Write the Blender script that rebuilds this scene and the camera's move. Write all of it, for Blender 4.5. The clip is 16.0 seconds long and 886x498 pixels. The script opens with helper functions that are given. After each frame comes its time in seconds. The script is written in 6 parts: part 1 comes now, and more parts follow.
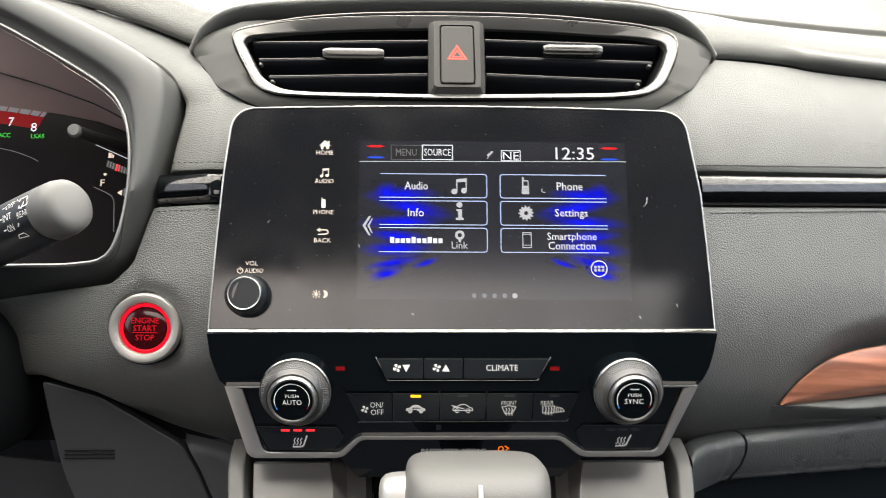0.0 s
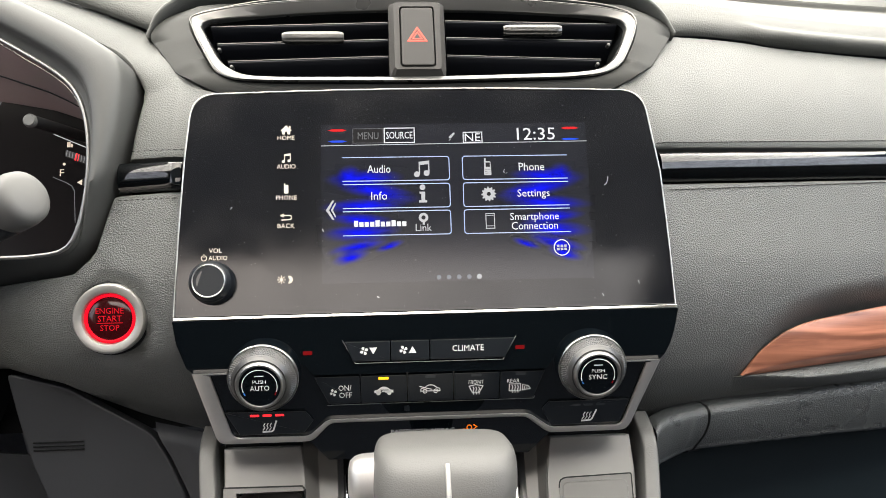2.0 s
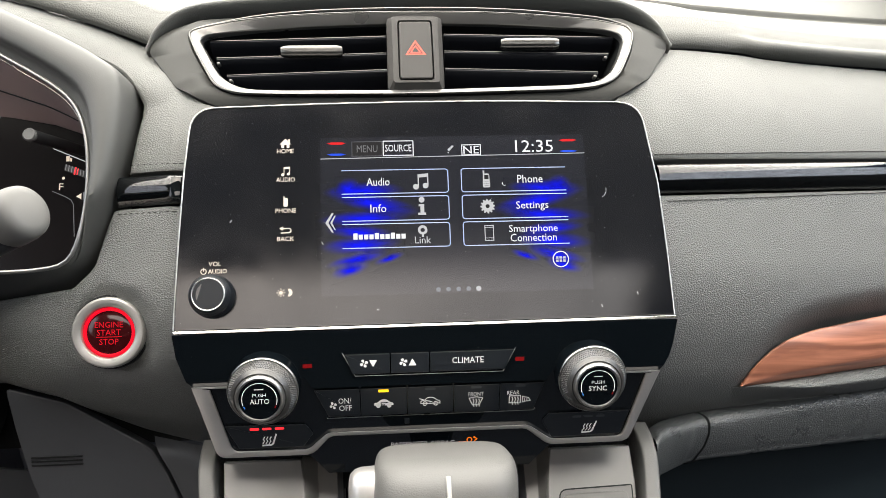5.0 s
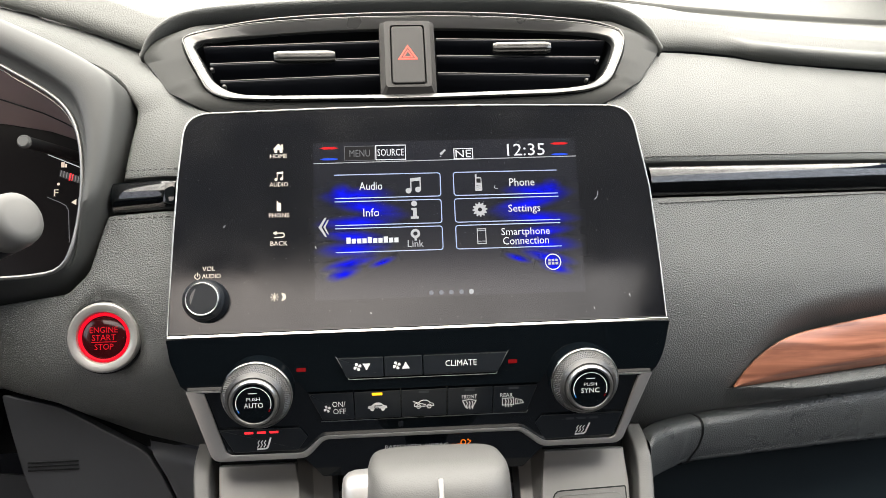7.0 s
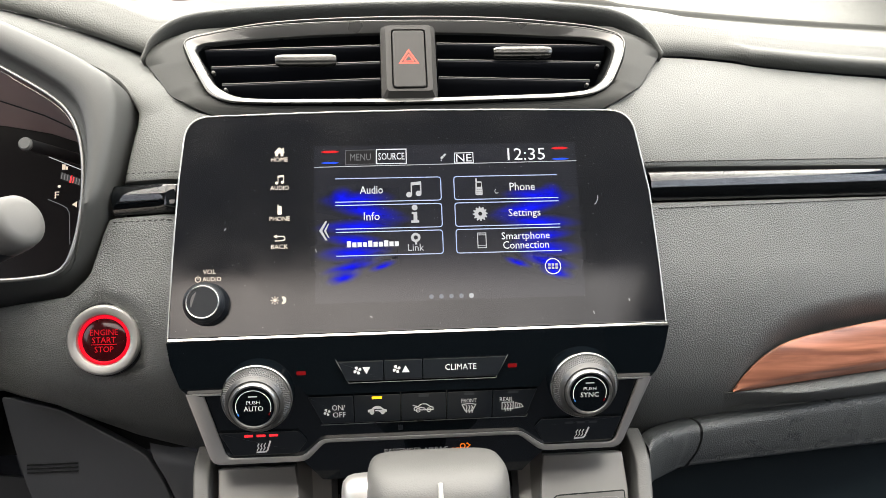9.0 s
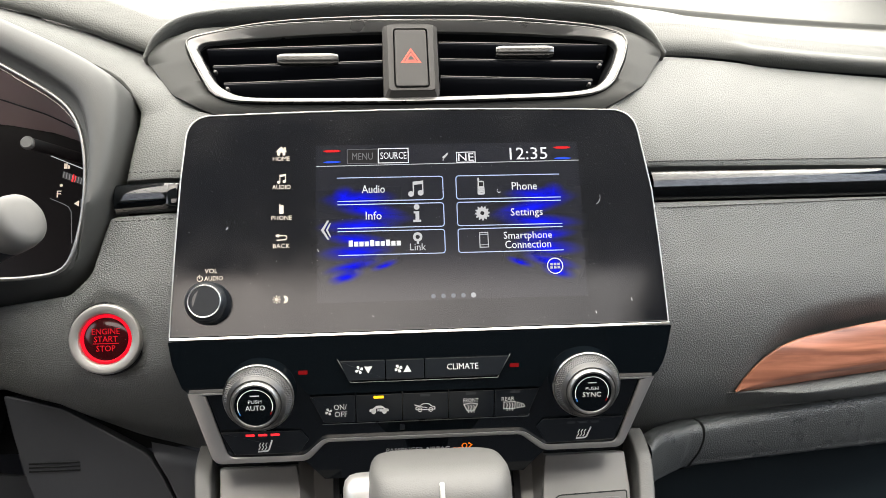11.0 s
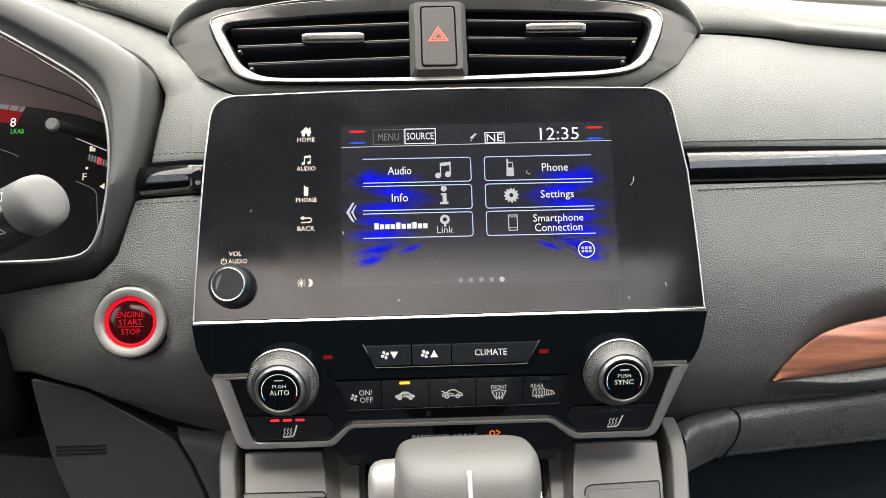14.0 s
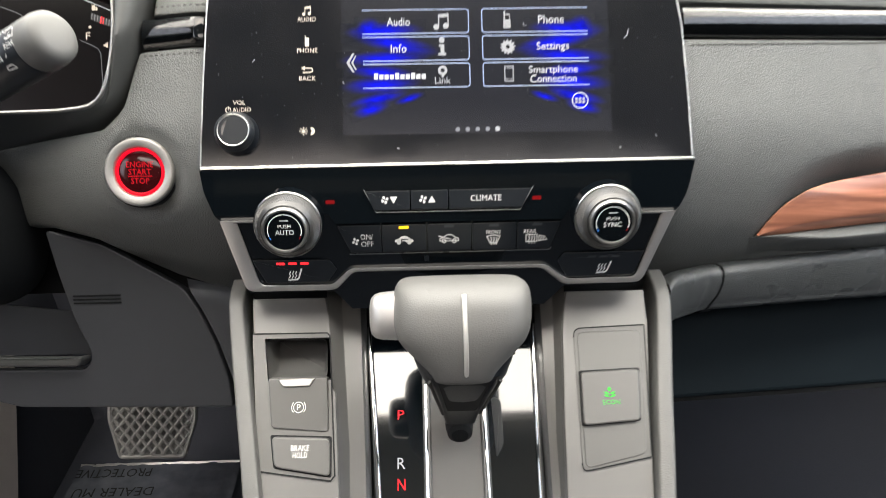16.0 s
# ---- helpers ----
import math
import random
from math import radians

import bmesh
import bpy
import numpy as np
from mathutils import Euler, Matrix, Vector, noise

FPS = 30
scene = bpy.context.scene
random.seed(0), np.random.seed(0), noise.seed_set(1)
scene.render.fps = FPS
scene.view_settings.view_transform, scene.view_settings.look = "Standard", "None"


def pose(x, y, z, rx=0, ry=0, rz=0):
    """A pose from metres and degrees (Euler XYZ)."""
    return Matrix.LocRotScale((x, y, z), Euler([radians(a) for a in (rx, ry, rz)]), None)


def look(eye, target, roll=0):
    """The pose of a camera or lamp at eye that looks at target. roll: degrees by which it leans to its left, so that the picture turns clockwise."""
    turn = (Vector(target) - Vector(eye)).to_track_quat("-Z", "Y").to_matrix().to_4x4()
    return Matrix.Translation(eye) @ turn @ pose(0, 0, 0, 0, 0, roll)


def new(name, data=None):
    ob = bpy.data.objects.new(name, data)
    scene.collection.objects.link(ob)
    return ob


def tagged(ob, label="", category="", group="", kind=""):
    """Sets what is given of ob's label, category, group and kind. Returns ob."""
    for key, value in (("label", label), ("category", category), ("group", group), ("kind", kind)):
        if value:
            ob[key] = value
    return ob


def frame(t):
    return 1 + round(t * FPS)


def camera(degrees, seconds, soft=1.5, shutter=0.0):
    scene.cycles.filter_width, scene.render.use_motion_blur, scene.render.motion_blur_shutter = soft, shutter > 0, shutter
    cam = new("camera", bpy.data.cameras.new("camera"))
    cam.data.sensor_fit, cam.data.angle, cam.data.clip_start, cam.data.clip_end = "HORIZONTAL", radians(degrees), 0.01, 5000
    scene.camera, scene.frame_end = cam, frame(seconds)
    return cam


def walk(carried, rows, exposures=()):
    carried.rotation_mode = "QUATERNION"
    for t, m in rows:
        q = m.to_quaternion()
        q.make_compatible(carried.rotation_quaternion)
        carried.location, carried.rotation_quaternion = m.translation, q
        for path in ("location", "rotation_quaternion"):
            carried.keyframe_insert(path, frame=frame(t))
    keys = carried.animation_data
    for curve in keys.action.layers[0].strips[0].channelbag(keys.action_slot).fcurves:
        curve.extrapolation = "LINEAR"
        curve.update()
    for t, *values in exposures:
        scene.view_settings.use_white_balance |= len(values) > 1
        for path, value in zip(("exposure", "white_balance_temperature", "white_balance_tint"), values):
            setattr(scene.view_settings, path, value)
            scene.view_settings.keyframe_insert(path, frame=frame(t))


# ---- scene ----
# The dash is laid out in a frame of its own: x to the right, y away from the seats, z up along the
# touch screen, in millimetres, from the foot of the screen. BASE leans it back and sets it over the floor.
BASE = pose(0, 0, 0.62, -32)
cam = camera(60.5, 16.0, soft=0.8, shutter=0.5)
PATH = [
    (0, -0.0236, -0.4241, -0.0501, -1.85, 10.50, -0.03),
    (0.5, -0.0214, -0.4265, -0.0476, -3.07, 8.90, -1.91),
    (1, -0.0224, -0.4260, -0.0479, -3.42, 8.41, -1.15),
    (1.5, -0.0225, -0.4264, -0.0487, -3.38, 8.61, -1.15),
    (2, -0.0175, -0.4273, -0.0494, -3.73, 8.96, -1.77),
    (2.5, -0.0172, -0.4276, -0.0487, -3.96, 9.18, -1.96),
    (3, -0.0183, -0.4286, -0.0491, -3.93, 9.48, -1.86),
    (3.5, -0.0179, -0.4287, -0.0477, -3.79, 9.50, -1.97),
    (4, -0.0191, -0.4280, -0.0492, -3.97, 9.80, -2.07),
    (6.5, -0.0166, -0.4295, -0.0489, -4.02, 9.88, -2.11),
    (7, -0.0149, -0.4309, -0.0490, -4.01, 9.99, -2.44),
    (7.5, -0.0143, -0.4312, -0.0489, -4.07, 10.16, -2.46),
    (8, -0.0156, -0.4312, -0.0490, -4.06, 10.29, -2.34),
    (8.5, -0.0157, -0.4310, -0.0499, -4.36, 10.43, -2.44),
    (9, -0.0157, -0.4319, -0.0480, -4.10, 10.14, -2.22),
    (11.5, -0.0158, -0.4310, -0.0483, -3.87, 10.11, -2.08),
    (12, -0.0160, -0.4304, -0.0487, -3.56, 9.94, -1.91),
    (12.5, -0.0167, -0.4293, -0.0481, -3.14, 9.75, -1.60),
    (13, -0.0175, -0.4260, -0.0483, -2.62, 9.46, -1.43),
    (13.5, -0.0165, -0.4225, -0.0486, -2.07, 9.32, -1.48),
    (14, -0.0151, -0.4200, -0.0492, -1.81, 9.32, -1.65),
    (14.5, -0.0141, -0.4230, -0.0488, -2.14, 9.01, -1.40),
    (14.7, -0.0097, -0.4273, -0.0481, -2.42, 8.49, -1.03),
    (15, -0.0096, -0.4442, -0.0524, -2.09, 7.95, -0.37),
    (15.1, -0.0114, -0.4502, -0.0534, -1.94, 7.41, -0.30),
    (15.3, -0.0076, -0.4615, -0.0603, -1.81, 6.67, -0.34),
    (15.4, -0.0050, -0.4646, -0.0658, -1.94, 6.14, -0.44),
    (15.5, -0.0026, -0.4640, -0.0766, -1.82, 5.58, -0.72),
    (15.6, -0.0064, -0.4626, -0.0844, -2.25, 4.55, -0.90),
    (15.8, -0.0107, -0.4531, -0.0878, -1.78, 3.98, -1.19),
    (15.9, -0.0152, -0.4443, -0.0897, -1.87, 3.53, -1.31),
    (16, -0.0149, -0.4325, -0.0919, -1.62, 3.31, -1.43),
]
walk(cam, [(t, BASE @ pose(x, y, z, 90 + pitch, 0, yaw) @ pose(0, 0, 0, 0, 0, roll)) for t, x, y, z, yaw, pitch, roll in PATH],
     ((0, 0.13, 6650, 12.5), (14.5, 0.13, 6650, 12.5), (15.4, 0.17, 6650, 12.5), (16, 0.37, 6650, 12.5)))

# ---- light: an overcast sky that comes in by the glass of the cabin ----
world = bpy.data.worlds.new("sky")
scene.world = world
world.use_nodes = True
sky = world.node_tree.nodes.new("ShaderNodeTexSky")
sky.sky_type, sky.sun_disc = "NISHITA", False
sky.sun_elevation, sky.sun_rotation, sky.dust_density = radians(55), radians(200), 6.0
back = world.node_tree.nodes["Background"]
back.inputs["Strength"].default_value = 0.12
world.node_tree.links.new(sky.outputs[0], back.inputs[0])
sun = new("sun", bpy.data.lights.new("sun", "SUN"))
sun.data.energy, sun.data.angle, sun.data.color = 0.6, radians(30), (1.0, 0.97, 0.92)
sun.matrix_basis = look((0, 0, 3), (0.3, -0.7, 0))


def window_light(name, eye, target, width, height, watts, color=(0.96, 1.0, 1.0)):
    data = bpy.data.lights.new(name, "AREA")
    data.shape, data.size, data.size_y, data.energy, data.color = "RECTANGLE", width, height, watts, color
    ob = new(name, data)
    ob.matrix_basis = look(eye, target)
    return ob


window_light("windscreen_light", (0, 0.554, 0.925), (0, 0.164, 0.005), 1.5, 0.64, 29.5, (1.0, 0.98, 0.88))
window_light("windscreen_top_light", (0, -0.034, 1.175), (0, -0.424, 0.255), 1.5, 0.64, 20.5, (1.0, 0.98, 0.88))
window_light("moonroof_light", (0, -0.99, 1.335), (0, -0.99, 0), 1.02, 0.32, 2.9, (1.0, 0.97, 0.9))
window_light("side_window_light", (-0.8, -0.3, 1.04), (0.3, -0.2, 0.75), 0.95, 0.4, 1.8, (0.88, 0.99, 1.1))
window_light("side_window_light", (0.8, -0.3, 1.04), (-0.3, -0.2, 0.75), 0.95, 0.4, 4.2, (0.9, 0.99, 1.08))

# ---- materials ----
def material(name, base=(0.5, 0.5, 0.5), rough=0.5, metal=0.0, vary=0.0, vary_scale=60.0, bump=0.0, bump_scale=900.0, cells=False,
             glow=None, power=0.0, coat=0.0, specular=0.5, rough_vary=0.0, dust=0.0):
    m = bpy.data.materials.new(name)
    m.use_nodes = True
    t = m.node_tree
    n, link = t.nodes, t.links.new
    b = n["Principled BSDF"]
    b.inputs["Base Color"].default_value = (*base, 1)
    b.inputs["Roughness"].default_value, b.inputs["Metallic"].default_value = rough, metal
    b.inputs["Specular IOR Level"].default_value, b.inputs["Coat Weight"].default_value = specular, coat
    b.inputs["Coat Roughness"].default_value = 0.08
    if glow and not dust:
        b.inputs["Specular IOR Level"].default_value = min(specular, 0.1)
    if glow:
        b.inputs["Emission Color"].default_value, b.inputs["Emission Strength"].default_value = (*glow, 1), power
    if not (vary or bump or rough_vary or dust):
        return m
    where = n.new("ShaderNodeTexCoord").outputs["Object"]

    def grain(scale, detail=3.0):
        g = n.new("ShaderNodeTexNoise")
        g.inputs["Scale"].default_value, g.inputs["Detail"].default_value = scale, detail
        link(where, g.inputs["Vector"])
        return g.outputs["Fac"]

    def ranged(value, low, high, a=0.3, c=0.7):
        r = n.new("ShaderNodeMapRange")
        for key, v in (("From Min", a), ("From Max", c), ("To Min", low), ("To Max", high)):
            r.inputs[key].default_value = v
        link(value, r.inputs["Value"])
        return r.outputs["Result"]

    color = None
    if vary:
        mix = n.new("ShaderNodeMix")
        mix.data_type = "RGBA"
        link(grain(vary_scale), mix.inputs["Factor"])
        mix.inputs["A"].default_value = (*(v * (1 - vary) for v in base), 1)
        mix.inputs["B"].default_value = (*(min(1, v * (1 + vary)) for v in base), 1)
        color = mix.outputs["Result"]
    if dust:
        spots = n.new("ShaderNodeTexVoronoi")
        spots.inputs["Scale"].default_value = 165.0
        spots.voronoi_dimensions = "2D"
        split, face_on = n.new("ShaderNodeSeparateXYZ"), n.new("ShaderNodeCombineXYZ")
        link(where, split.inputs[0])
        link(split.outputs["X"], face_on.inputs["X"])
        link(split.outputs["Z"], face_on.inputs["Y"])
        link(face_on.outputs[0], spots.inputs["Vector"])
        few = n.new("ShaderNodeMath")
        few.operation = "MULTIPLY"
        link(ranged(spots.outputs["Distance"], dust, 0.0, 0.014, 0.036), few.inputs[0])
        link(ranged(spots.outputs["Color"], 0.0, 1.0, 0.6, 0.8), few.inputs[1])
        far = n.new("ShaderNodeMix")
        far.data_type = "RGBA"
        link(few.outputs[0], far.inputs["Factor"])
        far.inputs["A"].default_value, far.inputs["B"].default_value = (*base, 1), (0.5, 0.5, 0.48, 1)
        if color:
            link(color, far.inputs["A"])
        color = far.outputs["Result"]
    if color:
        link(color, b.inputs["Base Color"])
    if rough_vary:
        link(ranged(grain(35.0), max(0.02, rough - rough_vary), rough + rough_vary), b.inputs["Roughness"])
    if bump:
        if cells:
            # leather grain: raised cells with creases between them, pulled out of line by a coarse noise
            warp = n.new("ShaderNodeVectorMath")
            warp.operation = "MULTIPLY_ADD"
            coarse = n.new("ShaderNodeTexNoise")
            coarse.inputs["Scale"].default_value = bump_scale * 0.6
            link(where, coarse.inputs["Vector"])
            link(coarse.outputs["Color"], warp.inputs[0])
            warp.inputs[1].default_value = (0.00045,) * 3
            pull = n.new("ShaderNodeVectorMath")
            pull.operation = "MULTIPLY"
            link(where, pull.inputs[0])
            pull.inputs[1].default_value = (0.78, 0.85, 1.05)
            link(pull.outputs[0], warp.inputs[2])
            v = n.new("ShaderNodeTexVoronoi")
            v.feature = "DISTANCE_TO_EDGE"
            v.inputs["Scale"].default_value = bump_scale
            link(warp.outputs[0], v.inputs["Vector"])
            height = ranged(v.outputs["Distance"], 0.0, 1.0, -0.06, 0.36)
            height.node.interpolation_type = "SMOOTHSTEP"
            fine = n.new("ShaderNodeMath")
            fine.operation = "MULTIPLY_ADD"
            link(grain(bump_scale * 2.2, 2.0), fine.inputs[0])
            fine.inputs[1].default_value = 0.07
            link(height, fine.inputs[2])
            height = fine.outputs[0]
        else:
            height = grain(bump_scale, 2.0)
        bm = n.new("ShaderNodeBump")
        bm.inputs["Strength"].default_value, bm.inputs["Distance"].default_value = bump, 0.0006
        link(height, bm.inputs["Height"])
        link(bm.outputs["Normal"], b.inputs["Normal"])
    return m


LEATHER = material("grey_leather", (0.127, 0.133, 0.13), 0.45, vary=0.08, bump=0.62, bump_scale=800, cells=True, rough_vary=0.06, specular=0.42)
LEATHER_UP = material("upper_pad_leather", (0.114, 0.118, 0.114), 0.5, vary=0.06, bump=0.36, bump_scale=820, cells=True, rough_vary=0.05, specular=0.22)
LEATHER_FINE = material("fine_grained_vinyl", (0.08, 0.082, 0.078), 0.52, vary=0.06, bump=0.4, bump_scale=700, cells=True, specular=0.14)
BOLSTER = material("console_bolster_plastic", (0.11, 0.11, 0.106), 0.38, vary=0.06, bump=0.16, bump_scale=820, cells=True, rough_vary=0.05)
BROW = material("brow_vinyl", (0.112, 0.116, 0.112), 0.55, vary=0.06, bump=0.4, bump_scale=760, cells=True, specular=0.25)
LOWER = material("lower_dash_plastic", (0.062, 0.067, 0.069), 0.3, vary=0.08, bump=0.45, bump_scale=760, cells=True, rough_vary=0.05, specular=0.65)
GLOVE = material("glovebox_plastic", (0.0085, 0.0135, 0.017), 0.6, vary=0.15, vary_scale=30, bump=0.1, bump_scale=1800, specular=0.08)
DASH_TOP = material("dusty_dash_top", (0.047, 0.048, 0.045), 0.6, vary=0.08, vary_scale=30, bump=0.2, bump_scale=700, specular=0.1)
KNOB_LEATHER = material("knob_leather", (0.11, 0.109, 0.105), 0.52, vary=0.06, bump=0.13, bump_scale=900, cells=True)
CAP = material("pale_grey_cap", (0.1, 0.1, 0.097), 0.5, vary=0.04, bump=0.05, bump_scale=2600)
HAZARD = material("charcoal_switch", (0.035, 0.034, 0.033), 0.5, vary=0.04, bump=0.05, bump_scale=3000, specular=0.18)
PLASTIC = material("grey_moulded_plastic", (0.064, 0.066, 0.065), 0.5, vary=0.05, bump=0.1, bump_scale=2600, specular=0.42)
PLASTIC_DARK = material("dark_moulded_plastic", (0.036, 0.039, 0.045), 0.55, vary=0.07, bump=0.12, bump_scale=2200)
PLATE = material("satin_grey_plastic", (0.135, 0.133, 0.128), 0.31, vary=0.03, bump=0.05, bump_scale=3500)
BUTTON = material("satin_black_button", (0.008, 0.0105, 0.014), 0.36, vary=0.1, bump=0.06, bump_scale=3000, specular=0.4)
SWITCH = material("grey_switch", (0.092, 0.091, 0.088), 0.36, vary=0.03, bump=0.05, bump_scale=3500)
BLACK = material("matt_black", (0.010, 0.011, 0.012), 0.65, vary=0.2, specular=0.2)
SATIN = material("satin_metal", (0.1, 0.1, 0.097), 0.33, 0.7, vary=0.05, vary_scale=900)
VENT = material("charcoal_surround", (0.034, 0.035, 0.033), 0.5, vary=0.05, bump=0.08, bump_scale=2600, specular=0.2)
SLAT = material("slat_black", (0.009, 0.01, 0.013), 0.4, vary=0.1, specular=0.14)
GLOSS = material("piano_black", (0.0026, 0.004, 0.0054), 0.04, rough_vary=0.015, dust=0.16, specular=0.55)
STRIP_GLOSS = material("lacquered_black_strip", (0.0026, 0.004, 0.0054), 0.05, rough_vary=0.015, dust=0.16, coat=1.0, specular=0.8)
GATE_GLOSS = material("lacquered_black_plate", (0.002, 0.004, 0.006), 0.04, rough_vary=0.015, dust=0.4, coat=1.0, specular=0.9)
GLASS = material("screen_glass", (0.0048, 0.0055, 0.0075), 0.12, rough_vary=0.04, dust=0.6)
SCREEN = material("lit_screen", (0.006, 0.007, 0.011), 0.16, glow=(0.05, 0.07, 0.14), power=0.016, dust=0.6, specular=0.65)
CHROME = material("satin_chrome", (0.5, 0.5, 0.48), 0.3, 1.0, rough_vary=0.06)
RING = material("brushed_ring_metal", (0.165, 0.165, 0.16), 0.28, 1.0, rough_vary=0.06)
VENT_RING = material("satin_ring_metal", (0.165, 0.165, 0.162), 0.3, 0.7, rough_vary=0.06)
INLAY = material("satin_silver_inlay", (0.6, 0.59, 0.57), 0.36, 0.5)
BAR = material("polished_bar", (0.62, 0.62, 0.6), 0.16, 1.0, rough_vary=0.04)
BRIGHT = material("bright_chrome", (0.88, 0.88, 0.87), 0.1, 1.0)
SILVER = material("silver_paint", (0.52, 0.51, 0.5), 0.36, 0.65, vary=0.04, vary_scale=900)
DIAL_RING = material("turned_dial_ring", (0.27, 0.27, 0.265), 0.34, 0.9, rough_vary=0.06)
KNURL = material("knurled_metal", (0.1, 0.1, 0.1), 0.36, 0.8, rough_vary=0.08)
CARPET = material("black_carpet", (0.05, 0.056, 0.072), 0.95, vary=0.4, vary_scale=700, bump=0.8, bump_scale=1500)
FILM = material("clear_film_over_carpet", (0.1, 0.11, 0.13), 0.25, vary=0.4, vary_scale=60, bump=0.5, bump_scale=90)
HEADLINER = material("headliner_cloth", (0.36, 0.33, 0.28), 0.9, vary=0.05, bump=0.3, bump_scale=1500)
TRIM_CLOTH = material("dark_cabin_trim", (0.02, 0.02, 0.02), 0.7, vary=0.1)
THREAD = material("dark_thread", (0.03, 0.03, 0.03), 0.7)
SILL = material("pale_sill_trim", (0.58, 0.53, 0.5), 0.6, vary=0.08, bump=0.3, bump_scale=900)
RUBBER = material("pedal_rubber", (0.1, 0.1, 0.1), 0.55, vary=0.15, bump=0.2, bump_scale=900)
STEEL = material("pedal_tread", (0.2, 0.2, 0.195), 0.42, 0.2, rough_vary=0.1)
PAINT = material("white_print", (0.78, 0.78, 0.76), 0.5)
PAINT_DIM = material("grey_print", (0.6, 0.6, 0.6), 0.5)
LIT = material("backlit_print", (0.36, 0.33, 0.29), 0.5, glow=(1.0, 0.82, 0.64), power=0.42)
UI_WHITE = material("screen_white", (0, 0, 0), 0.5, glow=(0.95, 0.97, 1.0), power=0.95)
UI_ICON = material("screen_icon_grey", (0, 0, 0), 0.5, glow=(0.8, 0.82, 0.84), power=0.72)
UI_LINE = material("screen_line_blue_white", (0, 0, 0), 0.5, glow=(0.55, 0.68, 1.0), power=1.1)
UI_GREY = material("screen_grey", (0, 0, 0), 0.5, glow=(0.3, 0.31, 0.33), power=0.55)
UI_DOT = material("screen_dot_grey", (0, 0, 0), 0.5, glow=(0.5, 0.52, 0.56), power=0.6)
UI_DARK = material("screen_dark_key", (0, 0, 0), 0.5, glow=(0.05, 0.05, 0.06), power=0.25)
UI_BLUE = material("screen_blue", (0, 0, 0), 0.5, glow=(0.01, 0.09, 0.9), power=1.0)
UI_RED = material("screen_red", (0, 0, 0), 0.5, glow=(0.8, 0.008, 0.012), power=1.0)
AMBER = material("amber_lamp", (0.1, 0.06, 0), 0.5, glow=(1.0, 0.55, 0.02), power=1.6)
ORANGE = material("orange_lamp", (0.1, 0.04, 0), 0.5, glow=(1.0, 0.2, 0.01), power=0.9)
RED = material("red_lamp", (0.1, 0, 0), 0.5, glow=(1.0, 0.03, 0.04), power=1.35)
RED_TEXT = material("red_lit_print", (0.1, 0, 0), 0.5, glow=(0.85, 0.012, 0.03), power=0.62)
BEZEL = material("brushed_silver_bezel", (0.46, 0.45, 0.43), 0.4, 0.75, vary=0.05, vary_scale=700, rough_vary=0.06)
RED_DIM = material("dim_red_glow", (0.04, 0, 0), 0.7, glow=(0.6, 0.006, 0.012), power=0.24, specular=0.1)
RED_RING = material("red_ring_light", (0.06, 0.003, 0.005), 0.4, glow=(0.95, 0.004, 0.022), power=0.95)
RED_LENS = material("dark_red_lens", (0.02, 0.003, 0.004), 0.1, glow=(0.5, 0.0, 0.01), power=0.03, dust=0.3)
BLUE_MARK = material("blue_mark", (0.02, 0.1, 0.3), 0.5, glow=(0.05, 0.3, 1.0), power=0.35)
GREEN = material("green_lamp", (0, 0.1, 0), 0.5, glow=(0.1, 1.0, 0.12), power=0.6)
HAZARD_RED = material("hazard_red", (0.5, 0.08, 0.06), 0.45, glow=(1.0, 0.08, 0.05), power=0.35)
DIAL = material("cluster_face", (0.006, 0.0055, 0.006), 0.15, vary=0.2, vary_scale=20, specular=0.06)
LENS_BROWN = material("smoked_cluster_visor", (0.25, 0.195, 0.19), 0.35, vary=0.12, vary_scale=25)


def glow_material():
    """A soft streak of screen light: brightest in the middle of its own box and clear at the rim."""
    m = bpy.data.materials.new("screen_blue_streak")
    m.use_nodes = True
    n, link = m.node_tree.nodes, m.node_tree.links.new
    n.clear()
    out, mix, clear, light = (n.new("ShaderNode" + k) for k in ("OutputMaterial", "MixShader", "BsdfTransparent", "Emission"))
    light.inputs["Color"].default_value, light.inputs["Strength"].default_value = (0.008, 0.014, 1.0, 1), 1.0
    uv = n.new("ShaderNodeUVMap")
    grad = n.new("ShaderNodeTexGradient")
    grad.gradient_type = "QUADRATIC_SPHERE"
    rip = n.new("ShaderNodeTexNoise")
    rip.inputs["Scale"].default_value = 1.6
    mul = n.new("ShaderNodeMath")
    mul.operation = "MULTIPLY"
    boost = n.new("ShaderNodeMath")
    boost.operation, boost.use_clamp = "MULTIPLY", True
    boost.inputs[1].default_value = 2.4
    link(uv.outputs[0], grad.inputs[0])
    link(uv.outputs[0], rip.inputs["Vector"])
    link(grad.outputs["Fac"], mul.inputs[0])
    link(rip.outputs["Fac"], mul.inputs[1])
    link(mul.outputs[0], boost.inputs[0])
    link(boost.outputs[0], mix.inputs[0])
    link(clear.outputs[0], mix.inputs[1])
    link(light.outputs[0], mix.inputs[2])
    link(mix.outputs[0], out.inputs[0])
    return m


UI_GLOW = glow_material()


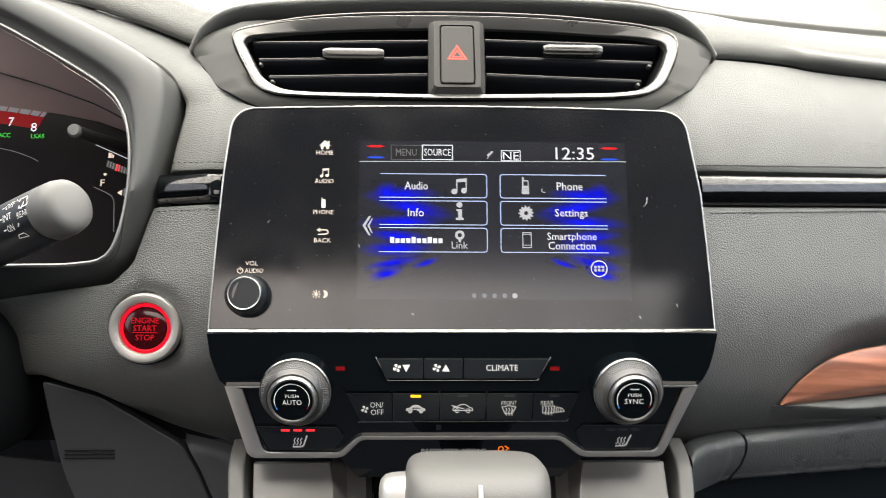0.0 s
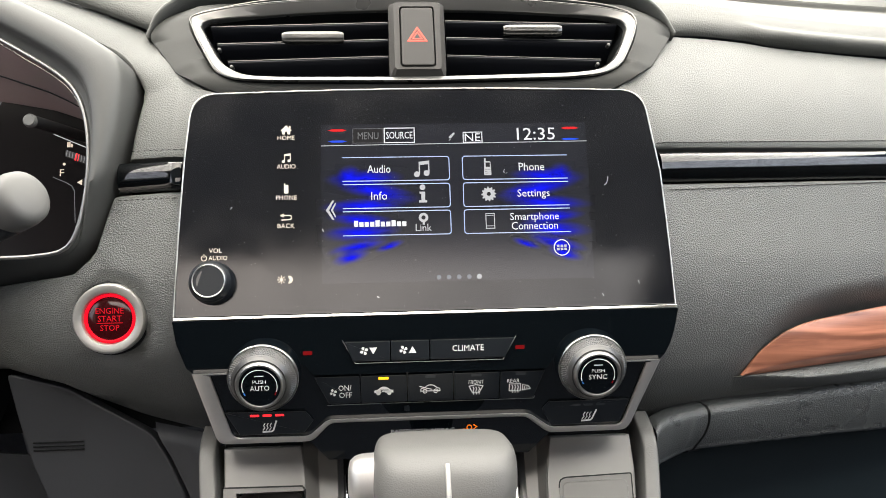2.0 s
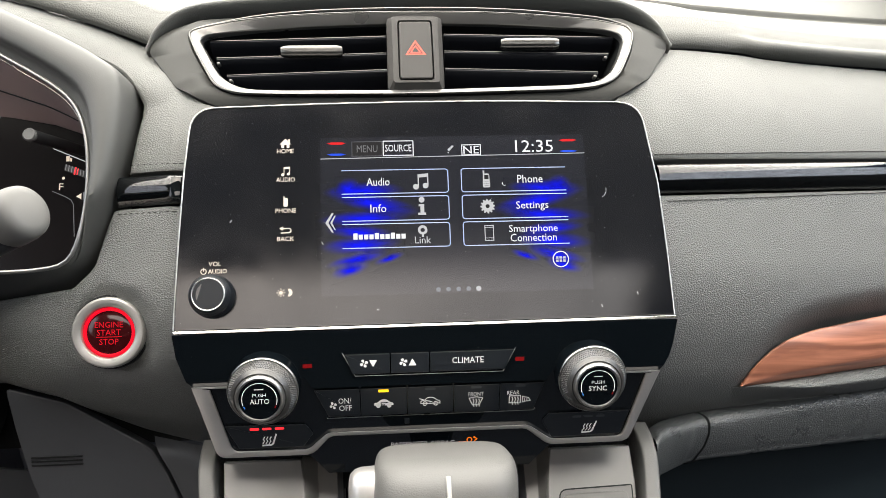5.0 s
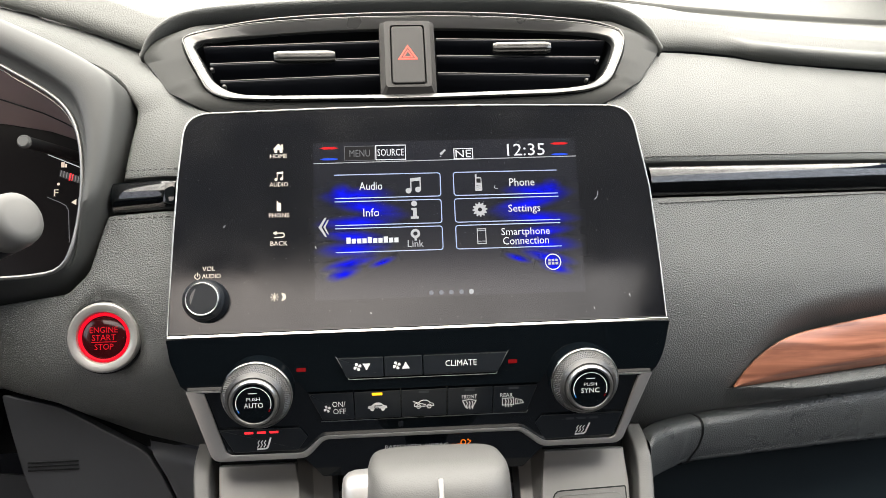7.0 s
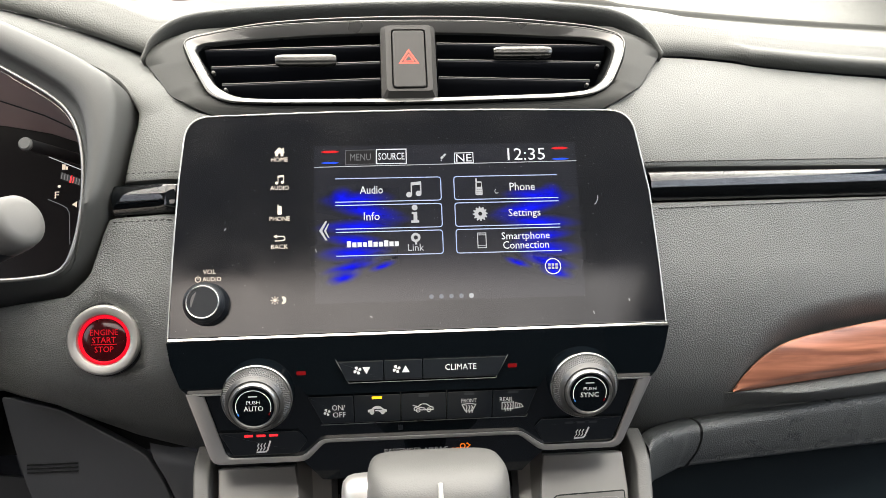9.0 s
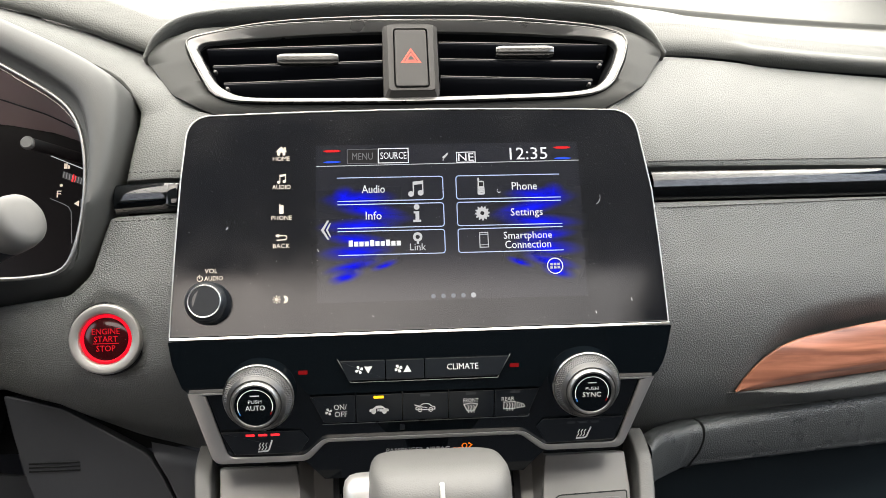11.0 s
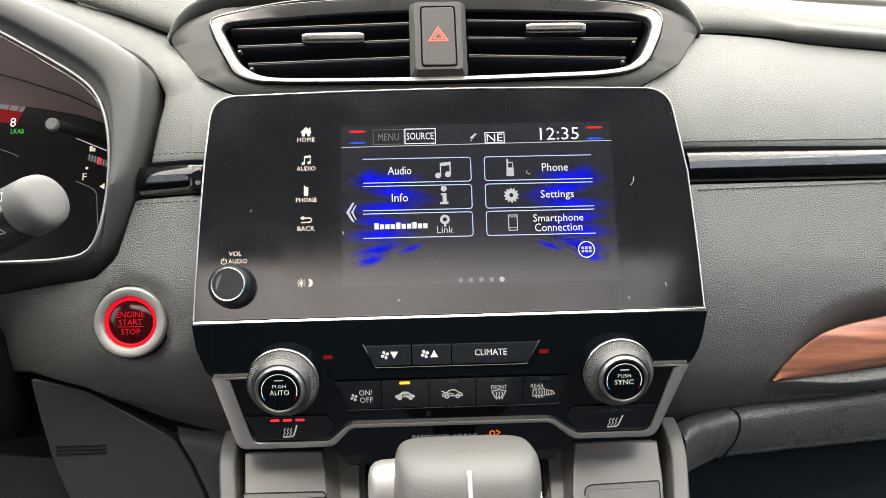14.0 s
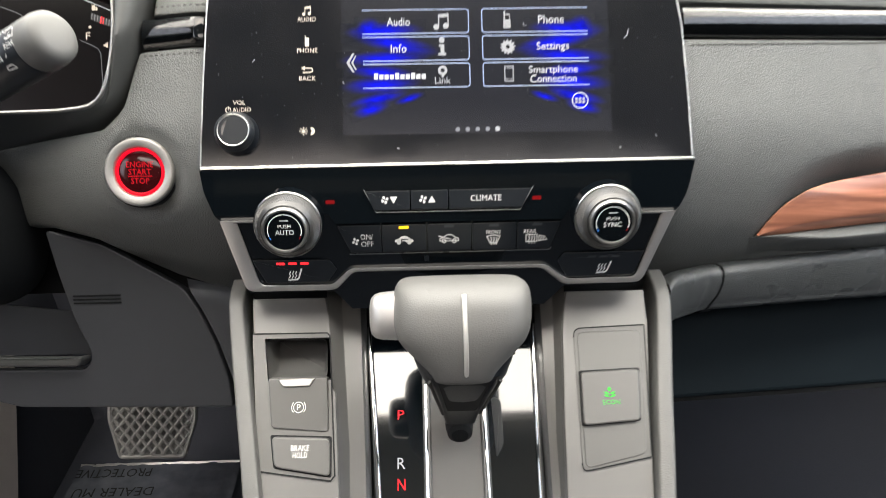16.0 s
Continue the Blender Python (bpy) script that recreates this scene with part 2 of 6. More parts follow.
def wood_material():
    m = material("lacquered_wood", (0.4, 0.13, 0.05), 0.36, coat=0.25)
    n, link = m.node_tree.nodes, m.node_tree.links.new
    b = n["Principled BSDF"]
    where, squash = n.new("ShaderNodeTexCoord"), n.new("ShaderNodeMapping")
    squash.inputs["Scale"].default_value = (4.0, 20.0, 62.0)
    squash.inputs["Rotation"].default_value = (0, radians(7), 0)
    link(where.outputs["Object"], squash.inputs["Vector"])
    wide, ramp = n.new("ShaderNodeTexNoise"), n.new("ShaderNodeValToRGB")
    wide.inputs["Scale"].default_value, wide.inputs["Detail"].default_value, wide.inputs["Distortion"].default_value = 1.7, 7.0, 0.7
    link(squash.outputs[0], wide.inputs["Vector"])
    link(wide.outputs["Fac"], ramp.inputs["Fac"])
    for e, (at, c) in zip(ramp.color_ramp.elements, ((0.34, (0.2, 0.075, 0.045, 1)), (0.6, (0.6, 0.25, 0.155, 1)))):
        e.position, e.color = at, c
    link(ramp.outputs["Color"], b.inputs["Base Color"])
    return m


WOOD = wood_material()

# ---- mesh helpers; lengths in millimetres of the dash frame ----
ORIGIN = {}


def thing(name, origin, label, category, group="", kind="", base=None):
    """A top-level thing: an Empty at its base, under which its parts are hung."""
    ob = new(name)
    ob.empty_display_size = 0.02
    ob.matrix_basis = (BASE if base is None else base) @ Matrix.Translation(Vector(origin) / 1000)
    ORIGIN[ob.name] = Vector(origin)
    return tagged(ob, label, category, group, kind)


def part(name, bm, mat, parent, label="", sharp=38, smooth=True):
    """Links a bmesh, in millimetres, as one mesh object under a thing or a part."""
    start = ORIGIN[parent.name]
    bmesh.ops.recalc_face_normals(bm, faces=bm.faces)
    for v in bm.verts:
        v.co = (v.co - start) / 1000
    me = bpy.data.meshes.new(name)
    bm.to_mesh(me)
    bm.free()
    if smooth:
        me.shade_smooth()
        me.set_sharp_from_angle(angle=radians(sharp))
    me.materials.append(mat)
    ob = new(name, me)
    ob.parent = parent
    ORIGIN[ob.name] = start
    return tagged(ob, label)


def flat(y):
    return lambda x, z: y


def rounded(points, radius, steps=5):
    """An outline with its corners rounded; radius: one for all or one a corner."""
    n, out = len(points), []
    for i, p in enumerate(points):
        r = radius[i] if isinstance(radius, (list, tuple)) else radius
        p, a, b = Vector(p), Vector(points[i - 1]), Vector(points[(i + 1) % n])
        u, w = a - p, b - p
        r = min(r, u.length * 0.48, w.length * 0.48)
        if r < 0.05:
            out.append(tuple(p))
            continue
        u, w = u.normalized() * r, w.normalized() * r
        for k in range(steps + 1):
            s = k / steps
            out.append(tuple(p + u * (1 - s) ** 2 + w * s * s))
    return out


def box_outline(x0, z0, x1, z1, radius=0.0, steps=4):
    pts = [(x0, z0), (x1, z0), (x1, z1), (x0, z1)]
    return rounded(pts, radius, steps) if radius else pts


def inset(points, d):
    """The outline moved inwards by d."""
    n, area = len(points), 0.0
    for i in range(n):
        (x0, z0), (x1, z1) = points[i - 1], points[i]
        area += x0 * z1 - x1 * z0
    s, out = (1 if area > 0 else -1), []
    for i in range(n):
        a, p, b = Vector(points[i - 1]), Vector(points[i]), Vector(points[(i + 1) % n])
        e, f = (p - a), (b - p)
        if e.length < 1e-6 or f.length < 1e-6:
            out.append(tuple(p))
            continue
        e, f = e.normalized(), f.normalized()
        m = Vector((-e.y - f.y, e.x + f.x))
        m = m.normalized() if m.length > 1e-6 else Vector((-e.y, e.x))
        k = max(0.5, m.dot(Vector((-e.y, e.x))))
        out.append(tuple(p + m * (s * d / k)))
    return out


def spline(points, steps=6, closed=False):
    """A smooth curve through the points (Catmull-Rom), of any dimension."""
    n, out = len(points), []
    pts = [Vector(p) for p in points]
    for i in range(n if closed else n - 1):
        p0 = pts[i - 1] if closed or i > 0 else pts[0] * 2 - pts[1]
        p1, p2 = pts[i], pts[(i + 1) % n]
        p3 = pts[(i + 2) % n] if closed or i + 2 < n else p2 * 2 - p1
        for k in range(steps):
            s = k / steps
            out.append(tuple(0.5 * (2 * p1 + (p2 - p0) * s + (2 * p0 - 5 * p1 + 4 * p2 - p3) * s * s + (3 * p1 - p0 - 3 * p2 + p3) * s ** 3)))
    if not closed:
        out.append(tuple(pts[-1]))
    return out


def along(points):
    """z as a function of x through the points, straight between them."""
    xs, zs = [p[0] for p in points], [p[1] for p in points]
    return lambda x: float(np.interp(x, xs, zs))


def slab(bm, outline, surf, front, behind, bevel=0.0):
    """A plate of the outline (x, z) that follows surf: from front (towards the seats: minus) to behind, its front edge bevelled."""
    rings = []
    steps = [(bevel, front), (bevel * 0.3, front + bevel * 0.3), (0, front + bevel)] if bevel else [(0, front)]
    for d, off in steps + [(0, behind)]:
        line = inset(outline, d) if d else outline
        rings.append([bm.verts.new((x, surf(x, z) + off, z)) for x, z in line])
    n = len(outline)
    bm.faces.new(rings[0])
    bm.faces.new(rings[-1][::-1])
    for a, b in zip(rings, rings[1:]):
        for i in range(n):
            bm.faces.new((a[i], a[(i + 1) % n], b[(i + 1) % n], b[i]))
    return bm


def plate(name, outline, surf, front, behind, bevel, mat, parent, label=""):
    return part(name, slab(bmesh.new(), outline, surf, front, behind, bevel), mat, parent, label, sharp=12)


def loft(bm, rows, closed=False, cap=False):
    """A skin over rows of points, all of one length."""
    grid = [[bm.verts.new(p) for p in row] for row in rows]
    n = len(grid[0])
    for a, b in zip(grid, grid[1:]):
        for i in range(n if closed else n - 1):
            j = (i + 1) % n
            bm.faces.new((a[i], a[j], b[j], b[i]))
    if cap:
        bm.faces.new(grid[0])
        bm.faces.new(grid[-1][::-1])
    return bm


def ring_outline(points, centre, count=120):
    """The outline met by rays from the centre at even angles, so that two rings can be joined."""
    out = []
    n = len(points)
    for k in range(count):
        a = 2 * math.pi * k / count
        dx, dz = math.cos(a), math.sin(a)
        best = None
        for i in range(n):
            (x0, z0), (x1, z1) = points[i], points[(i + 1) % n]
            ex, ez = x1 - x0, z1 - z0
            den = dx * ez - dz * ex
            if abs(den) < 1e-9:
                continue
            r = ((x0 - centre[0]) * ez - (z0 - centre[1]) * ex) / den
            s = ((x0 - centre[0]) * dz - (z0 - centre[1]) * dx) / den
            if r > 0 and -1e-6 <= s <= 1 + 1e-6 and (best is None or r > best):
                best = r
        out.append((centre[0] + best * dx, centre[1] + best * dz))
    return out


def tube(bm, path, radius, closed=False, sides=8, squash=1.0):
    """A round bar along a line of points; squash flattens it in y."""
    pts = [Vector(p) for p in path]
    n, rows = len(pts), []
    for i, p in enumerate(pts):
        a = pts[i - 1] if closed or i else pts[0]
        b = pts[(i + 1) % n] if closed or i + 1 < n else pts[-1]
        ahead = (b - a).normalized()
        side = ahead.cross(Vector((0, 1, 0)))
        side = side.normalized() if side.length > 1e-4 else Vector((1, 0, 0))
        up = side.cross(ahead)
        r = radius[i] if isinstance(radius, list) else radius
        rows.append([p + side * r * math.cos(q) + up * r * squash * math.sin(q) for q in (2 * math.pi * k / sides for k in range(sides))])
    if closed:
        rows.append(rows[0])
        loft(bm, rows, closed=True)
        bmesh.ops.remove_doubles(bm, verts=bm.verts, dist=1e-5)
        return bm
    return loft(bm, rows, closed=True, cap=True)


def lathe(bm, profile, centre, sides=48, tilt=(0, 0), cap=True):
    """A turned solid: profile of (radius, y) from its front to its back, about a line through the centre along y, tilted by degrees (down, right)."""
    m = Matrix.Translation(centre) @ Euler((radians(tilt[0]), 0, radians(tilt[1]))).to_matrix().to_4x4()
    rows = []
    for r, y in profile:
        rows.append([m @ Vector((r * math.cos(a), y, r * math.sin(a))) for a in (2 * math.pi * k / sides for k in range(sides))])
    return loft(bm, rows, closed=True, cap=cap)


def turned(name, profile, centre, mat, parent, label="", sides=48, tilt=(0, 0), sharp=32, cap=True):
    return part(name, lathe(bmesh.new(), profile, centre, sides, tilt, cap), mat, parent, label, sharp=sharp)


def strokes(bm, lines, width, surf, off=-0.12):
    """Flat printed lines of the given width, each a row of (x, z), on a surface."""
    for line in lines:
        pts = [Vector(p) for k, p in enumerate(line) if k == 0 or (Vector(p) - Vector(line[k - 1])).length > 1e-5]
        if len(pts) < 2:
            continue
        ring = (pts[0] - pts[-1]).length < 1e-4 and len(pts) > 3
        if ring:
            pts = pts[:-1]
        n, pairs = len(pts), []
        for k, p in enumerate(pts):
            e = (p - pts[k - 1]).normalized() if ring or k else (pts[1] - p).normalized()
            f = (pts[(k + 1) % n] - p).normalized() if ring or k + 1 < n else (p - pts[k - 1]).normalized()
            side = Vector((-e.y - f.y, e.x + f.x))
            side = side.normalized() if side.length > 1e-4 else Vector((-e.y, e.x))
            side *= width / 2 / max(0.6, side.dot(Vector((-e.y, e.x))))
            if not ring and k in (0, n - 1):
                p = p + f * (width / 2 if k else -width / 2)
            pairs.append([bm.verts.new((q.x, surf(q.x, q.y) + off, q.y)) for q in (p + side, p - side)])
        for k in range(n if ring else n - 1):
            u, w = pairs[k], pairs[(k + 1) % n]
            bm.faces.new((u[0], w[0], w[1], u[1]))
    return bm


def patch(bm, outline, surf, off=-0.12):
    bm.faces.new([bm.verts.new((x, surf(x, z) + off, z)) for x, z in outline])
    return bm


def circle(x, z, r, n=24, a0=0.0, a1=360.0):
    m = n if a1 - a0 >= 360 else n + 1
    return [(x + r * math.cos(radians(a0 + (a1 - a0) * k / n)), z + r * math.sin(radians(a0 + (a1 - a0) * k / n))) for k in range(m)]


def print_lines(name, lines, width, surf, mat, parent, off=-0.12):
    return part(name, strokes(bmesh.new(), lines, width, surf, off), mat, parent, smooth=False)


def print_shapes(name, outlines, surf, mat, parent, off=-0.12):
    return [part(name, patch(bmesh.new(), o, surf, off), mat, parent, smooth=False) for o in outlines]


def letters(body, spacing=1.0, bold=0.0):
    """The outline of a line of text in the built-in font as a mesh, its box from (0, 0) to its width and height."""
    curve = bpy.data.curves.new("letters", "FONT")
    curve.body, curve.resolution_u, curve.space_character, curve.offset = body, 2, spacing, bold
    ob = new("letters", curve)
    me = bpy.data.meshes.new_from_object(ob.evaluated_get(bpy.context.evaluated_depsgraph_get()))
    bpy.data.objects.remove(ob)
    bpy.data.curves.remove(curve)
    bm = bmesh.new()
    bm.from_mesh(me)
    bpy.data.meshes.remove(me)
    return bm


def text(body, centre, height, width, place, mat, parent, name="lettering", bold=0.0, flip=False):
    """Lettering fitted to a width and height about its centre; place: a function from (x, z) to a point."""
    bm = letters(body, 1.0, bold)
    xs, ys = [v.co.x for v in bm.verts], [v.co.y for v in bm.verts]
    x0, x1, y0, y1 = min(xs), max(xs), min(ys), max(ys)
    for v in bm.verts:
        x = centre[0] + ((v.co.x - x0) / (x1 - x0) - 0.5) * width
        z = centre[1] + ((v.co.y - y0) / (y1 - y0) - 0.5) * height * (-1 if flip else 1)
        x = 2 * centre[0] - x if flip else x
        v.co = place(x, z)
    return part(name, bm, mat, parent, smooth=False)


def on(surf, off=-0.12):
    return lambda x, z: (x, surf(x, z) + off, z)


def dash_face(x, z):
    """Depth of the soft dash face, which curves away to the sides, below and above."""
    return 12 + 0.25 * max(0.0, abs(x) - 147) + 35 * (max(0.0, 20 - z) / 80) ** 2 + 0.0039 * max(0.0, z - 70) ** 2


def fascia(x, z):
    """Depth of the climate panel, which folds away below."""
    return -1.0 if z > -45 else -29.35 - 0.63 * z


def vent_face(x, z):
    return -11.0 + 0.25 * z + 22 * max(0.0, (abs(x) - 140) / 40)


def console_face(x, z):
    return 90 + 0.45 * z


def gate_face(x, z):
    return 125.2 + 0.45 * z


def pad(bm, x0, x1, low, high, surf, nx=60, nz=24, edge=4.0, thick=14.0):
    """A padded panel between two curves z(x), its edges rolled back by edge, with a thickness."""
    rows = []
    vs = [0.0, 0.01, 0.03, 0.06] + [0.1 + 0.8 * k / nz for k in range(nz + 1)] + [0.94, 0.97, 0.99, 1.0]
    us = [0.0, 0.01, 0.03] + [0.06 + 0.88 * k / nx for k in range(nx + 1)] + [0.97, 0.99, 1.0]
    for v in vs:
        row = []
        for u in us:
            x = x0 + (x1 - x0) * u
            a, b = low(x), high(x)
            z = a + (b - a) * v
            d = min((z - a), (b - z), (x - x0), (x1 - x))
            q = max(0.0, 1 - d / edge)
            row.append((x, surf(x, z) + edge * (1 - math.sqrt(max(0.0, 1 - q * q))), z))
        rows.append(row)
    grid = [[bm.verts.new(p) for p in row] for row in rows]
    behind = [[bm.verts.new((p[0], p[1] + thick, p[2])) for p in row] for row in rows]
    n, m = len(grid), len(grid[0])
    for i in range(n - 1):
        for j in range(m - 1):
            bm.faces.new((grid[i][j], grid[i][j + 1], grid[i + 1][j + 1], grid[i + 1][j]))
            bm.faces.new((behind[i][j], behind[i + 1][j], behind[i + 1][j + 1], behind[i][j + 1]))
    for i in range(n - 1):
        for j in (0, m - 1):
            bm.faces.new((grid[i][j], grid[i + 1][j], behind[i + 1][j], behind[i][j]))
    for j in range(m - 1):
        for i in (0, n - 1):
            bm.faces.new((grid[i][j], grid[i][j + 1], behind[i][j + 1], behind[i][j]))
    return bm


def stitches(bm, line, surf, length=2.6, gap=1.1, width=0.75):
    """A row of single stitches along z(x)."""
    x, end = line[0][0], line[-1][0]
    z = along(line)
    while x + length < end:
        tube(bm, [(x, surf(x, z(x)) + 0.2, z(x)), (x + length * 0.5, surf(x, z(x)) - 0.35, z(x) + 0.1), (x + length, surf(x, z(x)) + 0.2, z(x))], width / 2, sides=5)
        x += length + gap
    return bm

# ---- the cabin ----
def slab_world(name, low, high, mat, label, category, kind="structure"):
    """A plain panel of the cabin, in metres."""
    bm = bmesh.new()
    bmesh.ops.create_cube(bm, size=1)
    for v in bm.verts:
        v.co = Vector([(a + b) / 2 + c * (b - a) for a, b, c in zip(low, high, v.co)])
    me = bpy.data.meshes.new(name)
    bm.to_mesh(me)
    bm.free()
    me.materials.append(mat)
    return tagged(new(name, me), label, category, kind=kind)


slab_world("floor", (-0.85, -2.6, -0.05), (0.85, 0.62, 0.0), CARPET, "black carpeted cabin floor", "floor")
slab_world("firewall", (-0.85, 0.62, -0.05), (0.85, 0.68, 0.7), CARPET, "black carpeted bulkhead behind the dash", "wall")
slab_world("wall_left", (-0.9, -2.6, -0.05), (-0.85, 0.68, 0.82), TRIM_CLOTH, "dark door trim below the side windows", "wall")
slab_world("wall_right", (0.85, -2.6, -0.05), (0.9, 0.68, 0.82), TRIM_CLOTH, "dark door trim below the side windows", "wall")
slab_world("wall_rear", (-0.9, -2.66, -0.05), (0.9, -2.6, 1.28), TRIM_CLOTH, "dark trim at the back of the cabin", "wall")
slab_world("ceiling", (-0.9, -2.6, 1.34), (0.9, -1.19, 1.38), HEADLINER, "grey cloth headliner behind the moonroof", "ceiling")
slab_world("ceiling_front", (-0.9, -0.82, 1.34), (0.9, -0.36, 1.38), HEADLINER, "grey cloth headliner over the windscreen", "ceiling")
slab_world("ceiling_side_left", (-0.9, -1.19, 1.34), (-0.52, -0.82, 1.38), HEADLINER, "grey cloth headliner beside the moonroof", "ceiling")
slab_world("ceiling_side_right", (0.52, -1.19, 1.34), (0.9, -0.82, 1.38), HEADLINER, "grey cloth headliner beside the moonroof", "ceiling")
slab_world("pillar_left", (-0.9, -1.2, 0.82), (-0.84, -0.95, 1.34), HEADLINER, "grey cloth door pillar", "pillar")
slab_world("pillar_right", (0.84, -1.2, 0.82), (0.9, -0.95, 1.34), HEADLINER, "grey cloth door pillar", "pillar")
slab_world("rear_quarter_left", (-0.9, -2.6, 0.82), (-0.85, -1.2, 1.34), TRIM_CLOTH, "dark trim beside the rear seats", "wall")
slab_world("rear_quarter_right", (0.85, -2.6, 0.82), (0.9, -1.2, 1.34), TRIM_CLOTH, "dark trim beside the rear seats", "wall")
slab_world("wall_rear_top", (-0.9, -2.66, 1.28), (0.9, -2.6, 1.38), HEADLINER, "grey cloth header over the rear window", "wall")

# ---- dashboard: pads, rolls and trims ----
dash = thing("dashboard", (0, 60, 60), "dark grey leather-look dashboard with stitched padded panels", "dashboard")

strip_top_r, strip_low_r = along([(140, 75.5), (335, 88), (700, 110)]), along([(140, 59.5), (335, 72), (700, 94)])
strip_top_l, strip_low_l = along([(-190, 75.5), (-138, 74.5)]), along([(-190, 59.8), (-138, 59.2)])
crease = spline([(178, 66, 177), (204, 73, 179.6), (242, 83, 180.4), (262, 88, 178.6), (313, 101, 179.4), (386, 120, 182.6), (560, 165, 193), (1000, 275, 225)], 8)
crease_z = along([(150, 172)] + [(p[0], p[2]) for p in crease])


wood_upper = along([(206.5, -59), (212, -50), (218.5, -43), (226, -37), (235, -31.8), (246, -27.8), (258, -25), (285, -20.5), (320, -15.5), (400, -5), (560, 9)])


def tuck(x, z):
    """How far the pad rolls under towards the ledge."""
    return 0.015 * max(0.0, -48 - z) ** 2 * max(0.0, min(1.0, (270 - x) / 70))


def right_face(x, z):
    """The lower right pad, which dips in above the wood inlay."""
    if x < 200:
        return dash_face(x, z) + tuck(x, z)
    near = max(0.0, 1 - max(0.0, z - wood_upper(x)) / 20) * max(0.0, min(1.0, 1 - (wood_upper(x) - 14 - z) / 14))
    return dash_face(x, z) + tuck(x, z) + 20 * near ** 1.7 * min(1.0, (x - 200) / 70)


def left_face(x, z):
    """The lower left pad, hollowed round the start button."""
    r = math.hypot(x + 181.5, z + 15.5)
    under = max(0.0, -27 - z - 0.2 * max(0.0, -200 - x))
    return dash_face(x, z) + 5 * max(0.0, min(1.0, (28 - r) / 7)) + 0.016 * under * under + 0.0035 * max(0.0, -205 - x) ** 2 * max(0.0, min(1.0, (14 - z) / 30))


vent_side = along([(112, 117), (118, 120.5), (126, 124), (134, 136), (150, 160), (180, 190), (560, 400)])
# upper pads, beside and below the vent
part("pad", pad(bmesh.new(), 112, 560, lambda x: strip_top_r(x) + 3.5, lambda x: min(vent_side(x), crease_z(x)) - 1, dash_face, edge=3.5), LEATHER_UP, dash, "grey leather pad")
hood_edge = along([(-300, 214), (-250, 189), (-214, 130), (-184, 100), (-174, 104), (-168, 116), (-160, 136), (-150, 134.5), (-132, 124), (-118, 119), (-112, 117)])
hood_right = lambda z: float(np.interp(z, [25, 52, 80, 113, 127, 141, 160], [-193, -184.5, -177.6, -174.1, -174, -178, -206]))


def upper_left_face(x, z):
    """The upper left pad, sunk in a groove along the instrument hood."""
    return dash_face(x, z) + 20 * max(0.0, min(1.0, 1 - (x - hood_right(z) - 1) / 6)) ** 2


part("pad", pad(bmesh.new(), -184, -112, lambda x: strip_top_l(x) + 3, lambda x: hood_edge(x), upper_left_face, nx=60, edge=1.6), LEATHER_UP, dash, "grey leather pad")
# lower pads
part("pad", pad(bmesh.new(), 100, 560, lambda x: -96 + max(0, x - 150) * 0.09, lambda x: strip_low_r(x) - 2.2, right_face, nz=60, edge=3.5), LEATHER, dash, "grey leather pad")
knee_top = along([(-330, -38), (-262, -41), (-226, -51), (-186, -74), (-150, -88), (-100, -90)])
pad_top = along([(-330, 3), (-265, 7), (-206, 12), (-192, 24), (-184, 50), (-181, 57.4), (-100, 57.2)])
part("pad", pad(bmesh.new(), -330, -100, knee_top, pad_top, left_face, nz=40, edge=3.0), LEATHER, dash, "grey leather pad")
# a dark channel behind the pads
bm = bmesh.new()
slab(bm, [(-330, -85), (560, -85), (560, 160), (-330, 130)], lambda x, z: dash_face(x, z) + 16, 0, 10)
part("backing", bm, BLACK, dash)

# piano-black strips between the pads
for x0, x1, top, low in ((145, 560, strip_top_r, strip_low_r), (-179, -138, strip_top_l, strip_low_l)):
    rows = []
    for v in [0.0, 0.03, 0.07] + [0.1 + 0.8 * k / 16 for k in range(17)] + [0.93, 0.97, 1.0]:
        rows.append([(x, dash_face(x, low(x)) - 3.2 + 4.6 * abs(2 * v - 1.1) ** 2.2, low(x) - 1 + (top(x) - low(x) + 2) * v) for x in (x0 + (x1 - x0) * i / 24 for i in range(25))])
    bm = loft(bmesh.new(), rows)
    bmesh.ops.solidify(bm, geom=bm.faces, thickness=2)
    part("trim_strip", bm, STRIP_GLOSS, dash, "piano-black trim strip")
bm = slab(bmesh.new(), [(-146, 61), (-139.5, 60), (-139, 73), (-145, 73)], dash_face, -4.8, 6, 1)
part("strip_end", bm, GLOSS, dash)

# stitching along the strips
for line in ([(144, 83), (335, 97.5), (560, 112)], [(150, 53.5), (335, 67.5), (560, 83)], [(-171.5, 83.5), (-138, 82.2)], [(-178.5, 54), (-141, 53.2)]):
    part("stitching", stitches(bmesh.new(), line, dash_face), THREAD, dash, "dark stitched seam")

# the roll above the upper pads and the flat top behind it
def level(points):
    """Points given as level distance and height, turned into the leaning frame of the dash."""
    return [(h * 0.848 - v * 0.53, h * 0.53 + v * 0.848) for h, v in points]


